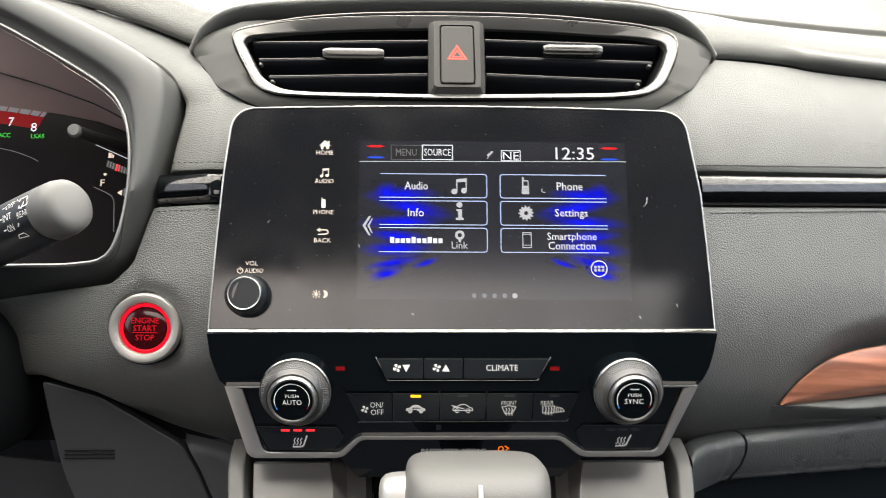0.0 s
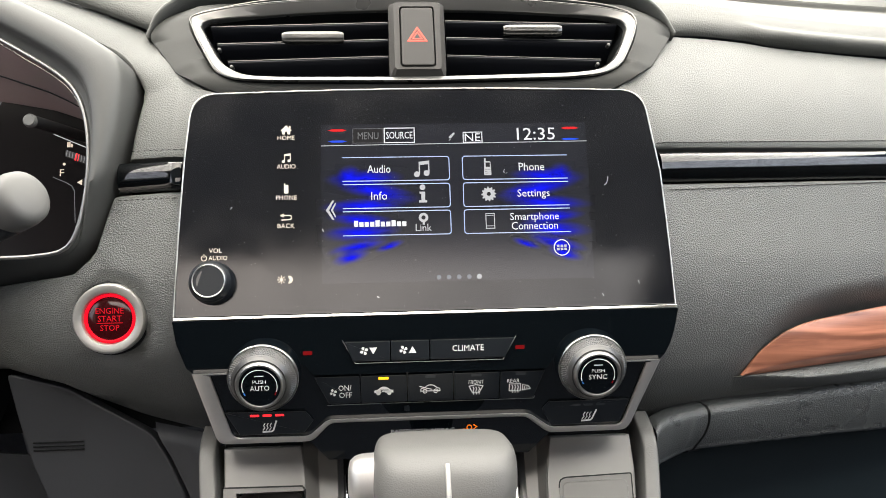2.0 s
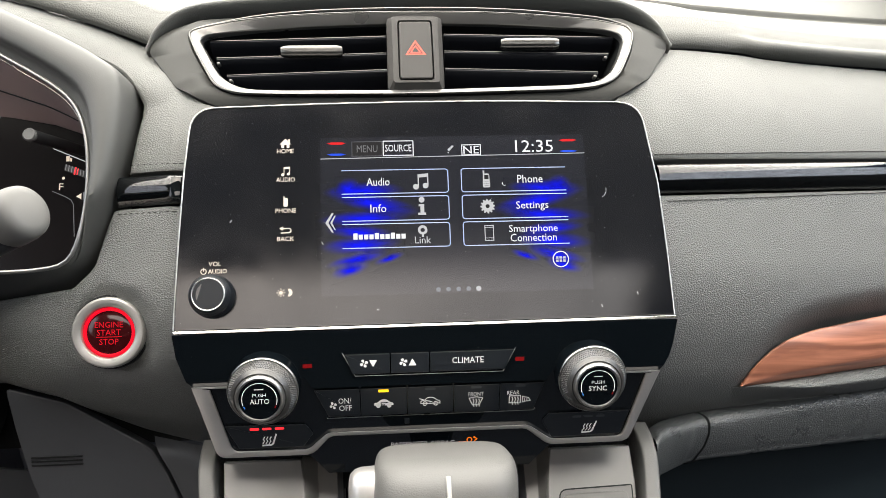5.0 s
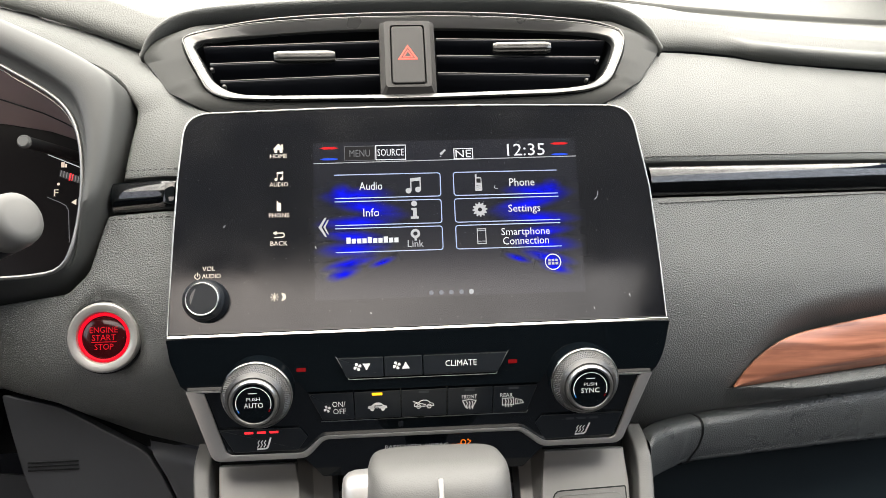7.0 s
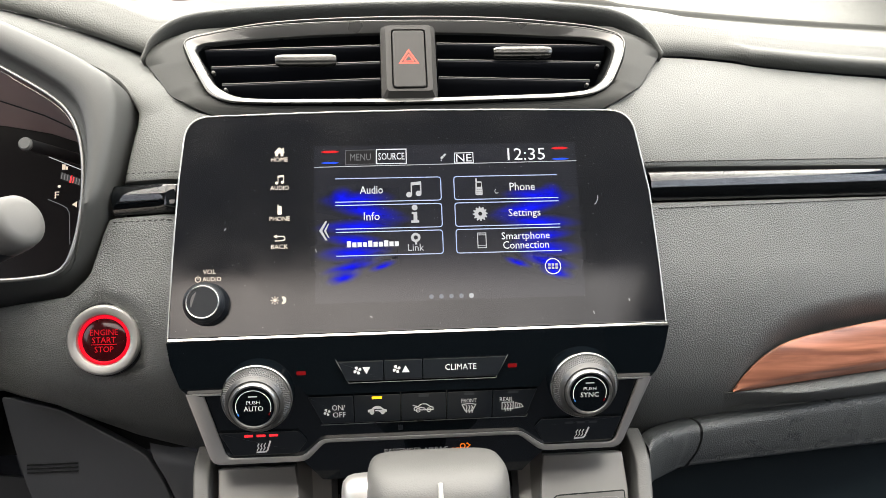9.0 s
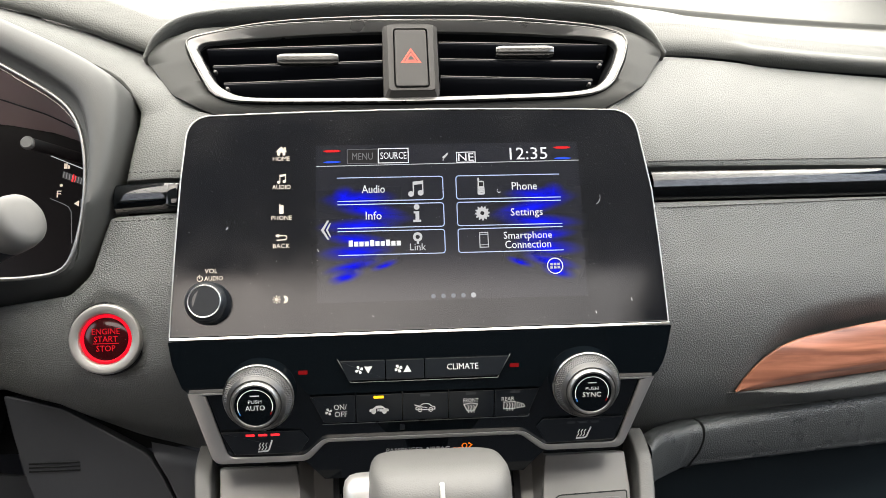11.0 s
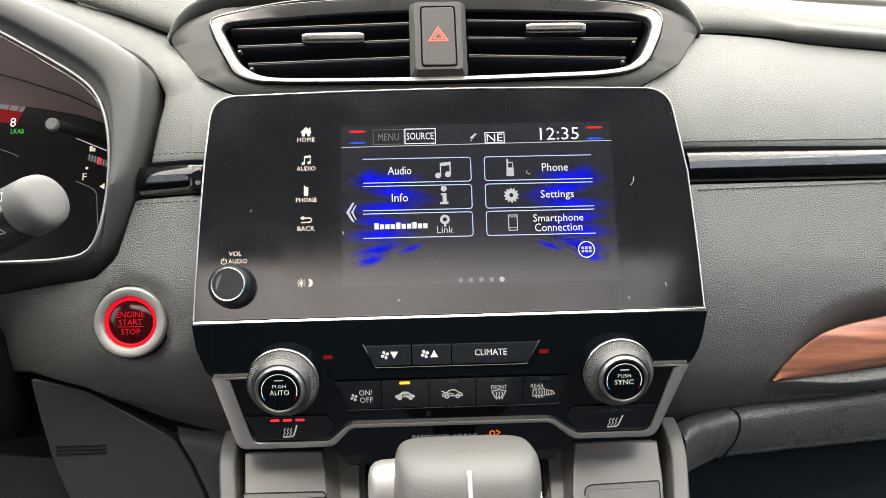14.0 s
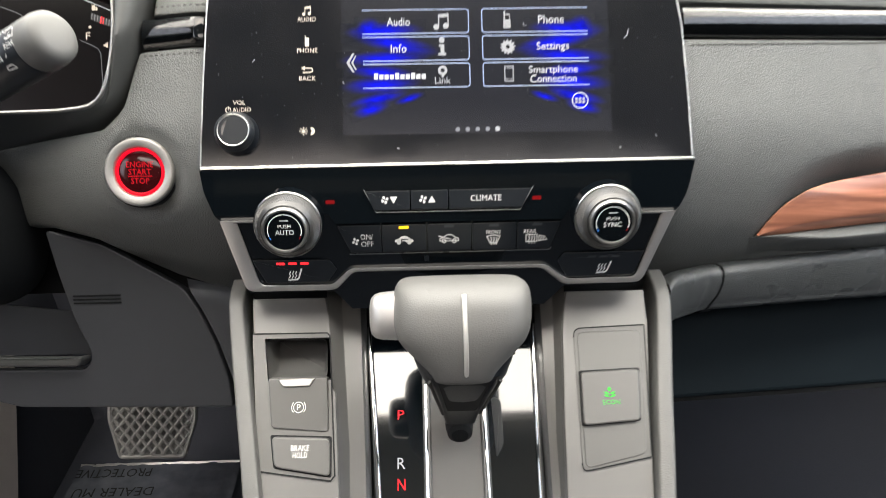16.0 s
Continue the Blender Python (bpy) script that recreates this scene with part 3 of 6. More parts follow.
far_top = [(90, 22), (150, 22), (190, 21), (240, 17), (300, 15), (345, 13), (350, 19), (358, 23), (420, 42), (520, 86)]
roll = [(0, 0), (-3, 2), (-4, 6), (-2.5, 11), (2, 18), (9, 27), (20, 37.5)] + level(far_top)
for xs in (1, -1):
    line = crease if xs == 1 else spline([(-850, 180, 360), (-560, 110, 290), (-400, 75, 250), (-275, 60, 213), (-222, 61, 197), (-176, 64, 180)], 8)
    line = ([(120, 82, 192), (150, 72, 184)] + line) if xs == 1 else (line + [(-150, 72, 184), (-120, 82, 192)])
    # the binnacle's top runs forward and outward, away from the lower middle
    slant = 0.0 if xs == 1 else 0.52
    hang = lambda x: 1 + 1.7 * max(0.0, min(1.0, (x - 232) / 36))
    rows = [[(x - slant * max(0.0, 0.848 * dy + 0.53 * dz - 60), y + (dy * hang(x) if dy < 0 else dy), z + dz) for dy, dz in spline(roll, 4)] for x, y, z in line]
    part("top_roll", loft(bmesh.new(), rows), LEATHER_FINE, dash, "rounded upper dash roll")

# the band between the instrument hood and the roll
hood_side = spline([(-360, 44, 224), (-275, 44, 189), (-250, 44, 181), (-212, 44, 163), (-188, 40, 148), (-172, 32, 126), (-162, 25, 100)], 6)
roll_side = spline([(-400, 78, 252), (-275, 64, 214), (-240, 64, 203), (-205, 66, 191), (-178, 66, 178), (-160, 38, 150), (-128, 28, 128)], 6)
rows = []
for f in (0, 0.04, 0.08, 0.12, 0.17, 0.24, 0.35, 0.5, 0.7, 0.9, 1.0):
    rows.append([tuple(a[k] + (b[k] - a[k]) * f - (5 * math.sin(math.pi * f) - 22 * max(0.0, 1 - f / 0.16) ** 2 if k == 1 else 0) for k in range(3)) for a, b in zip(hood_side, roll_side)])


def settle(p, end):
    """The lower end of the band lies on the upper pad."""
    w = max(0.0, min(1.0, (168 - p[2]) / 34)) * max(0.0, min(1.0, (p[0] + 196) / 18))
    w = w * w * (3 - 2 * w)
    return (p[0], p[1] * (1 - w) + min(p[1], upper_left_face(p[0], p[2]) - 0.6) * w + 3.0 * end * end, p[2])


rows = [[settle(p, max(0.0, (j / (len(r) - 1) - 0.82) / 0.18)) for j, p in enumerate(r)] for r in rows]
part("pad", loft(bmesh.new(), rows), LEATHER_UP, dash, "grey leather pad")

# brow over the vent
brow = spline([(-177, 174, 60), (-168, 188, 55), (-150, 199, 52), (-120, 203.4, 50), (-60, 206.6, 49), (0, 208.2, 49), (70, 207.8, 49), (125, 205.2, 50), (151, 199.6, 52), (167, 189, 55), (178, 175, 60)], 6)
rows = []
for x, z, y in brow:
    cx, cz = x * 0.9, 120
    d = Vector((x - cx, z - cz)).normalized()
    drop = 16 * min(1.0, max(0.0, (abs(x) - 90) / 70))
    ring = [(28, -8.6), (18, -8.2), (8, -7.7), (0, -7.2), (-5.5, -5.8), (-8.4, -4.1), (-8.8, -2.2), (-6.4, -0.2), (0, 1.8)]
    front = [(x + d.x * o, y + dy, z + d.y * o) for dy, o in spline(ring, 3)]
    tail = level([(18, -5), (60, -8 - drop), (200, -6 - drop), (380, -12 - drop), (400, -13 - drop), (405, -5 - drop), (412, -2 - drop), (480, 18 - drop), (580, 62 - drop)])
    spread = -0.9 * max(0.0, (-x - 60) / 117) + 0.4 * max(0.0, (x - 60) / 118)
    rows.append(front + [(x + spread * max(0.0, dy - 20), y + dy, z + o) for dy, o in spline([(8, 3.4)] + tail, 3)])
part("vent_brow", loft(bmesh.new(), [r[:28] for r in rows]), BROW, dash, "padded brow over the air vent")
part("top_panel", loft(bmesh.new(), [r[27:] for r in rows]), DASH_TOP, dash, "matt grey dash top behind the vent")

# wood inlay with its lip, and the padded ledge under it
wood_low = [(560, -22), (420, -37.5), (330, -48.3), (266, -54)]
lip_top, lip_end = along([(206, -60)] + wood_low[::-1]), along([(192, -74), (206, -73.5), (300, -68.5), (335, -66), (420, -58), (560, -43)])
rows = []
for v, off in spline([(0.0, 8), (0.0, 3), (0.1, 0.5), (0.35, -3.5), (0.66, -7.2), (0.78, -8.2), (0.83, -8.0), (0.9, -6.0), (1.0, -2.4)], 3):
    rows.append([(x, dash_face(x, wood_upper(x) + (lip_top(x) - wood_upper(x)) * v) + off * min(1.0, 0.25 + (x - 206) / 70), wood_upper(x) + (lip_top(x) - wood_upper(x)) * v) for x in [206 + 354 * (k / 80) ** 1.6 for k in range(81)]])
part("wood_inlay", loft(bmesh.new(), rows), WOOD, dash, "lacquered reddish-brown wood inlay", sharp=60)
rows = []
for v, off in spline([(0.0, 5), (0.03, -3), (0.2, -9), (0.38, -13.5), (0.47, -14.6), (0.58, -13.6), (0.85, -6.5), (1.08, 3)], 3):
    row = []
    for k in range(81):
        x = 193 + 367 * (k / 80) ** 1.4
        full = min(1.0, (x - 193) / (22 + 100 * max(0.0, min(1.0, v))))
        full = full * full * (3 - 2 * full)
        z = lip_top(x) + (lip_end(x) - lip_top(x)) * v * (0.8 + 0.2 * full)
        row.append((x, dash_face(x, z) + off * full + (2.5 + tuck(x, z)) * (1 - full), z))
    rows.append(row)
part("inlay_lip", loft(bmesh.new(), rows), LEATHER, dash, "padded lip under the wood")

ledge = spline([(141, 50.4, -92), (145, 53.4, -88.7), (150.5, 58, -86.6), (158, 64, -84.9), (170, 70, -82.9), (186, 75, -80.4), (260, 86, -73), (336, 98, -66.5), (560, 140, -48)], 6)
ledge_section = spline([(12, 4.6), (3, 3.8), (-4, 2.2), (-7, 0.2), (-8.2, -2.6), (-7.4, -6), (-4.4, -12), (-0.6, -18), (4, -23.4), (12, -27.6), (60, -29)], 4)
joint_bow = along([(-30, -8), (-23, -4.5), (-17, -1), (-9, 1), (-2, 0.8), (5, -0.5)])


def ledge_at(x):
    return tuple(float(np.interp(x, [p[0] for p in ledge], [p[k] for p in ledge])) for k in range(3))


def ledge_piece(x0, x1, sunk=0.0, rows=24, ease=1.0):
    """A length of the ledge; the ends near the joint are bowed like the joint."""
    out = []
    for k in range(rows + 1):
        x, y, z = ledge_at(x0 + (x1 - x0) * (k / rows) ** ease)
        near = max(0.0, 1 - abs(x - 183) / 26)
        tall = 1 + 0.0017 * max(0.0, min(160.0, x - 190))
        out.append([(x + joint_bow(dz) * near, y + dy + sunk, z + (dz * tall if dz < 0 else dz) - sunk * 0.6) for dy, dz in ledge_section])
    return loft(bmesh.new(), out)


part("ledge_joint", ledge_piece(180, 188, 2.5, 4), BLACK, dash)
part("ledge", ledge_piece(185.2, 560, ease=1.4), LOWER, dash, "padded lower dash ledge")
part("ledge", ledge_piece(183.2, 141.2, rows=40), LOWER, dash, "padded corner where the ledge meets the console")

# ---- glovebox and knee panel ----
glove = thing("glovebox", (330, 150, -200), "dark glovebox lid under the padded ledge", "glovebox")
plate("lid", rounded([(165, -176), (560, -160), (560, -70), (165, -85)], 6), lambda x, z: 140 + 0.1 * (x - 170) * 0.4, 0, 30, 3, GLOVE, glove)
plate("underside", [(165, -180), (560, -164), (560, -160), (165, -176)], flat(150), 0, 200, 0, BLACK, glove)


def knee_face(x, z):
    return 60 - 0.25 * z


knee = thing("knee_panel", (-220, 100, -165), "dark grey plastic knee panel under the steering column", "panel")
outline = [(-262, -44), (-226, -54), (-187, -77), (-178.6, -82), (-173.6, -86), (-165.6, -100), (-156.2, -122), (-149.4, -145), (-147, -167), (-291, -163), (-330, -152), (-330, -136), (-246, -138), (-241, -133), (-240, -127), (-250, -100), (-257, -70)]
part("panel", slab(bmesh.new(), rounded(outline, 4, 4), knee_face, 0, 14, 1.2), PLASTIC_DARK, knee, smooth=False)
# the piece beside it swells from the seam to the padded side of the console
seam_x = along([(-200, -135), (-167, -143), (-145, -148.6), (-122, -155.5), (-100, -165), (-86, -173), (-76, -178)])
bolster_x = along([(-200, -114), (-140, -125), (-116, -129), (-100, -132), (-76, -134)])
rows = []
for u in (0, 0.015, 0.04, 0.1, 0.2, 0.32, 0.45, 0.58, 0.7, 0.82, 0.92, 1.0):
    row = []
    for k in range(26):
        z = -77.5 - 112 * k / 25
        x = seam_x(z) + 0.8 + (bolster_x(z) - seam_x(z) - 0.8) * u
        z_top = z - 9 * u * max(0.0, 1 - k / 9) ** 2
        y0 = knee_face(x, z) + 6 * max(0.0, 1 - u / 0.04)
        row.append((x, y0 + (90 + 0.45 * z + 12 - y0) * u ** 1.8 + 10 * max(0.0, 1 - k / 3) ** 2, z_top))
    rows.append(row)
part("side_panel", loft(bmesh.new(), rows), PLASTIC_DARK, knee, "curved panel running into the console")
for k in range(3):
    plate("slot", box_outline(-248, -88.6 - 2.4 * k, -216.5, -87.4 - 2.4 * k, 0.5), knee_face, -0.9, 3, 0.3, BLACK, knee, "narrow moulded slot")
plate("pocket_rim", rounded([(-330, -133), (-247, -135), (-243, -131), (-243, -128), (-250, -129), (-330, -126)], 1.5), knee_face, -9, 6, 1.5, PLASTIC, knee, "rim of an open pocket")
plate("pocket", [(-330, -128), (-246, -129), (-246, -100), (-330, -90)], lambda x, z: knee_face(x, z) + 24, 0, 8, 0, PLASTIC_DARK, knee)

column = thing("steering_column", (-330, 0, -40), "black plastic steering column shroud", "column")
bm = bmesh.new()
rows = []
for y, s in ((-60, 0.55), (-56, 0.75), (-40, 0.9), (0, 1.0), (60, 1.08), (110, 1.1)):
    rows.append([(-352 + s * 68 * math.copysign(abs(math.cos(a)) ** 0.6, math.cos(a)), y, -40 + s * 50 * math.copysign(abs(math.sin(a)) ** 0.6, math.sin(a))) for a in (2 * math.pi * k / 40 for k in range(40))])
part("shroud", loft(bm, rows, closed=True, cap=True), BLACK, column)

# ---- instrument cluster ----
cluster = thing("instrument_cluster", (-270, 60, 90), "instrument cluster under a grey hood with a chrome-edged opening", "cluster")
hood_out = spline([(-360, 224), (-289, 196), (-258, 186), (-212, 164), (-188, 149.5), (-177.5, 140), (-174, 127), (-174.2, 107), (-177.6, 80), (-183.5, 56), (-192.5, 28), (-203.5, 12.5), (-222, 8), (-265, 6), (-360, 3)], 6)
hood_in = spline([(-360, 210), (-283, 171.5), (-246.5, 151), (-215, 131), (-202.5, 116), (-196.5, 94), (-195.5, 66), (-199, 40), (-206, 25.5), (-222, 21.5), (-250, 20.5), (-360, 19)], 6)


def even(line, count):
    """The line cut into equal lengths."""
    pts = np.array(line)
    run = np.r_[0, np.cumsum(np.linalg.norm(np.diff(pts, axis=0), axis=1))]
    at = np.linspace(0, run[-1], count)
    return [tuple(float(np.interp(s, run, pts[:, k])) for k in range(pts.shape[1])) for s in at]


outer, inner = even(hood_out, 90), even(hood_in, 90)
rows = []
for f, y in spline([(0.0, 50), (0.01, 28), (0.05, 15), (0.14, 8), (0.4, 4), (0.68, 5), (0.76, 8), (0.82, 13), (1.0, 17)], 3):
    rows.append([(a[0] + (b[0] - a[0]) * f, y + (17 + 36 * (1 - f) - y) * min(1.0, max(0.0, (66 - a[1]) / 50)), a[1] + (b[1] - a[1]) * f) for a, b in zip(outer, inner)])
part("hood", loft(bmesh.new(), rows), PLASTIC, cluster, "smooth grey instrument hood")
part("chrome_edge", tube(bmesh.new(), [(x, 16.2, z) for x, z in inner], 1.25, sides=10), DIAL_RING, cluster, "thin chrome edge")
part("inner_edge", tube(bmesh.new(), [(x - (1.6 if x > -240 else 0.4), 20.5, z + (1.2 if z < 60 else -1.8)) for x, z in inner], 0.4, sides=6), RING, cluster, "second thin metal line")
rows = [[(x - k * 0.16 * (8 if x > -230 else 2), 17 + k * 9, z + k * (0.8 if z < 60 else -0.9)) for x, z in inner] for k in range(7)]
part("visor", loft(bmesh.new(), rows), LENS_BROWN, cluster, "smoked brown inner visor")
face = flat(72.0)
plate("dial", [(-360, 5), (-185, 5), (-185, 150), (-240, 180), (-360, 215)], face, 0, 4, 0, DIAL, cluster, "black dial face")
high = even([p for p in hood_in if p[1] > 108], 40)
low = even([(-360, 152), (-305, 138), (-267, 133), (-239, 127.5), (-221, 121), (-206, 112)], 40)
rows = [[(a[0] + (b[0] - a[0]) * f, 17 + 54 * f, a[1] + (b[1] - a[1]) * f) for a, b in zip(high, low)] for f in (0, 0.2, 0.4, 0.6, 0.8, 1.0)]
part("upper_visor", loft(bmesh.new(), rows), LENS_BROWN, cluster, "smoked brown upper visor")
part("visor_seam", tube(bmesh.new(), [(x, y - 0.4, z - 0.4) for x, y, z in rows[3]][:36], 0.5, sides=5), BLACK, cluster)
print_shapes("scale", [[(-360, 144), (-320, 142), (-298, 139.5), (-274, 136), (-277, 130.8), (-298, 134.2), (-320, 136.7), (-360, 138.2)]], face, UI_GREY, cluster)
print_shapes("red_zone", [[(-360, 138), (-320, 136.5), (-298, 134), (-277, 130.5), (-280.6, 122.4), (-300, 125.4), (-325, 128), (-360, 130)]], face, RED_DIM, cluster, -0.1)
print_lines("scale_marks", [[(-284, 137.2), (-287, 131.8)], [(-292, 138.4), (-294.5, 133)], [(-277, 136.4), (-280.5, 131)], [(-300, 139.6), (-302, 134.2)]], 0.8, face, RED_DIM, cluster, -0.3)
text("7", (-298, 127.2), 6.2, 3.4, on(face, -0.5), UI_WHITE, cluster)
text("8", (-282.6, 123.6), 6.2, 3.8, on(face, -0.5), UI_WHITE, cluster)
text("LKAS", (-279.5, 117.4), 3.2, 8.5, on(face, -0.5), GREEN, cluster)
text("ACC", (-301.5, 117.8), 3.2, 8, on(face, -0.5), GREEN, cluster)
print_lines("dial_rim", [spline([(-330, 112), (-300, 108), (-284, 103), (-278, 100)], 4)], 0.5, face, UI_GREY, cluster)
text("F", (-234, 85.3), 4.6, 2.8, on(face, -0.5), LIT, cluster)
print_shapes("fuel_bar", [[(-232.2, 101), (-212, 93), (-212, 88.4), (-232.6, 96.6)]], face, BUTTON, cluster, -0.3)
for k in range(10):
    x, z = -231.4 + 1.9 * k, 100.4 - 0.76 * k
    print_lines("fuel_tick", [[(x, z), (x - 0.4, z - 3.6)]], 0.55, face, UI_GREY, cluster, -0.42)
print_lines("fuel_needle", [[(-225.2, 98), (-225.9, 94)]], 0.9, face, RED, cluster, -0.5)
print_lines("fuel_needle", [[(-223.6, 97.4), (-224.3, 93.4)]], 0.5, face, RED, cluster, -0.5)
print_lines("fuel_mark", [[(-240.4, 111.6), (-213, 99.6)]], 0.55, face, UI_ICON, cluster, -0.4)
print_lines("fuel_mark", [[(-239.4, 82.4), (-231, 78.6), (-227.4, 76.4), (-225.6, 73), (-224.2, 52)]], 0.5, face, UI_GREY, cluster, -0.4)
print_shapes("pump_icon", [box_outline(-231.6, 102.6, -229.4, 106.2)], face, LIT, cluster, -0.5)
print_shapes("pump_hose", [[(-229.2, 102.6), (-228, 102.4), (-227.8, 104.6), (-229.2, 105)]], face, LIT, cluster, -0.5)
print_shapes("fuel_dot", [circle(-232.8, 91.2, 1.0, 12)], face, LIT, cluster, -0.5)
print_shapes("filler_arrow", [[(-224, 78.6), (-220.8, 80.8), (-220.8, 76.6)]], face, LIT, cluster, -0.5)
print_shapes("filler_icon", [box_outline(-219.8, 76.4, -217, 81.6)], face, UI_GREY, cluster, -0.5)
rod = tube(bmesh.new(), [(-229, 15, 102), (-224, 40, 105), (-216, 72, 108)], 3.6, sides=16)
reset = part("reset_rod", rod, BLACK, cluster, "black reset rod")
turned("rod_cap", [(0.5, -1.0), (3.2, -1.0), (4.0, 0), (4.0, 2)], (-229.2, 14.6, 102), PLASTIC, reset, "grey cap")

# ---- wiper stalk ----
stalk = thing("wiper_stalk", (-250, 0, 5), "black wiper stalk with a grey end cap", "stalk")
tip, root = Vector((-186, -72, 36)), Vector((-300, -5, 10))
axis = (tip - root).normalized()
turn = Vector((0, -1, 0)).rotation_difference(axis).to_matrix()


def stalk_solid(profile, sides=40):
    rows = []
    for r, d in profile:
        rows.append([root + axis * d + turn @ Vector((r * math.cos(a), 0, r * math.sin(a))) for a in (2 * math.pi * k / sides for k in range(sides))])
    return loft(bmesh.new(), rows, closed=True, cap=True)


length = (tip - root).length
part("stem", stalk_solid([(9, 0), (9.5, 20), (12.5, 34), (13.6, 44), (13.8, length - 17), (13.2, length - 15.6)]), BUTTON, stalk)
part("end_cap", stalk_solid([(13.2, length - 15.4), (13.8, length - 14), (13.6, length - 7), (12.8, length - 3), (11, length - 0.9), (8, length), (0.5, length + 0.2)]), CAP, stalk, "smooth grey end cap")


toward = Vector((-0.05, -1.0, 0.1))
toward = (toward - axis * toward.dot(axis)).normalized()
beside = axis.cross(toward)
if beside.z < 0:
    beside = -beside


def round_stalk(x, z):
    """On the stem's skin: x along its length from the tip, z up round the side that faces the seats."""
    a = z / 13.9
    return tip + axis * x + (toward * math.cos(a) + beside * math.sin(a)) * 13.95


# ---- air vent ----
vent = thing("air_vent", (0, 40, 125), "wide centre air vent with black slats in a satin chrome ring", "air vent")
CENTRE = (0, 158)
vent_out = spline([(-150, 136), (-132, 125), (-110, 118.5), (-60, 115.5), (0, 115), (60, 115.5), (110, 119), (131, 126), (152, 140)], 5) + [(176, 173), (164, 187), (152, 196.5)] + spline([(130, 201.5), (70, 203.5), (0, 204), (-60, 202.8), (-136, 197), (-157, 190)], 5) + [(-175.5, 171.5)]
chrome_out = rounded([(-143.6, 174), (-137, 178), (-102.4, 187), (-66, 190.9), (-18, 192.7), (26, 192.9), (70, 191), (105, 187), (126, 184), (141.4, 177.6), (143.6, 171), (139.3, 157.5), (129.2, 138), (117, 131), (97.8, 128.4), (0, 126.2), (-90, 127), (-112, 128.3), (-124, 133.4), (-137.8, 159)], [6, 7, 24, 24, 24, 24, 24, 16, 12, 7, 6, 14, 12, 12, 20, 30, 20, 10, 12, 14], 6)
ridge_out = rounded([(-143.3, 173.6), (-137.4, 176.6), (-116.6, 182), (-88, 185.9), (-51, 188.2), (-18, 188.9), (26, 189), (60, 187.8), (92, 185.2), (120, 182), (140.4, 176.6), (143.3, 170.8), (139, 157.4), (128.9, 138.2), (116.8, 131.3), (97.7, 128.7), (0, 126.5), (-90, 127.3), (-111.8, 128.6), (-123.7, 133.6), (-137.5, 159)], [3, 10, 20, 24, 24, 24, 24, 24, 20, 14, 6, 5, 14, 12, 12, 20, 30, 20, 10, 12, 14], 6)
throat = rounded([(-136, 168.6), (-131.6, 172), (-102, 176.6), (-66, 179.8), (-18, 181.6), (26, 181.6), (66, 180.2), (104, 177.3), (121, 175.2), (132.8, 172), (136.4, 167.4), (132.4, 156), (124.8, 142), (115.2, 134.9), (98.4, 132.3), (0, 129.8), (-88, 130.4), (-107.6, 131.9), (-121.8, 140.8), (-132.4, 162)], [5, 8, 20, 24, 24, 24, 24, 16, 10, 6, 5, 12, 10, 10, 16, 30, 16, 10, 12, 10], 6)
N = 640
vent_out = rounded(vent_out, 7, 4)
ring_a, ring_b, ring_c, ring_d = (ring_outline(o, CENTRE, N) for o in (vent_out, chrome_out, ridge_out, throat))
def surround(x, z):
    """The vent surround tucks in below the chrome ring and under the brow."""
    return vent_face(x, z) + 0.03 * max(0.0, 133 - z) ** 2 + 0.06 * max(0.0, z - 184 + 0.05 * abs(x)) ** 2


rows = [[(x, surround(x, z) + 12, z) for x, z in ring_a]]
for f, off in ((0.0, 1.5), (0.02, 0.2), (0.5, -0.6), (0.93, 0.4), (1.0, 3.0)):
    rows.append([(a[0] + (b[0] - a[0]) * f, surround(a[0] + (b[0] - a[0]) * f, a[1] + (b[1] - a[1]) * f) + off, a[1] + (b[1] - a[1]) * f) for a, b in zip(ring_a, ring_b)])
part("housing", loft(bmesh.new(), rows, closed=True), VENT, vent, "grey vent surround tapering to both sides", sharp=50)


def vent_rows(steps):
    """Rings round the vent: each a blend of two of its outlines, at a depth behind the face."""
    return [[(a[0] + (b[0] - a[0]) * f, vent_face(min(140, max(-140, a[0])), a[1] + (b[1] - a[1]) * f) + off, a[1] + (b[1] - a[1]) * f) for a, b in zip(u, w)] for u, w, f, off in steps]


def shrunk(p, side, tall):
    return (p[0] * side, CENTRE[1] + (p[1] - CENTRE[1]) * tall)


part("gloss_band", loft(bmesh.new(), vent_rows([(ring_b, ring_c, 0, 4), (ring_b, ring_c, 0, -1.2), (ring_b, ring_c, 0.25, -1.3), (ring_b, ring_c, 0.7, 0.2), (ring_b, ring_c, 1, 0.8)]), closed=True), BLACK, vent, "charcoal band round the chrome", sharp=50)
part("outer_edge", tube(bmesh.new(), [(x, vent_face(min(140, max(-140, x)), z) - 1.3, z) for x, z in ring_b], 0.45, closed=True, sides=6), RING, vent, "thin satin edge")
def ring_slope(rows, deep):
    """The ring's upper run slopes inwards, its sides less so; its foot lies flat."""
    return [(x, y + deep * max(max(0.0, min(1.0, (z - 160) / 14)) * max(0.0, min(1.0, (134 - abs(x)) / 40)), 0.22 * max(0.0, min(1.0, (abs(x) - 96) / 30))), z) for x, y, z in rows]


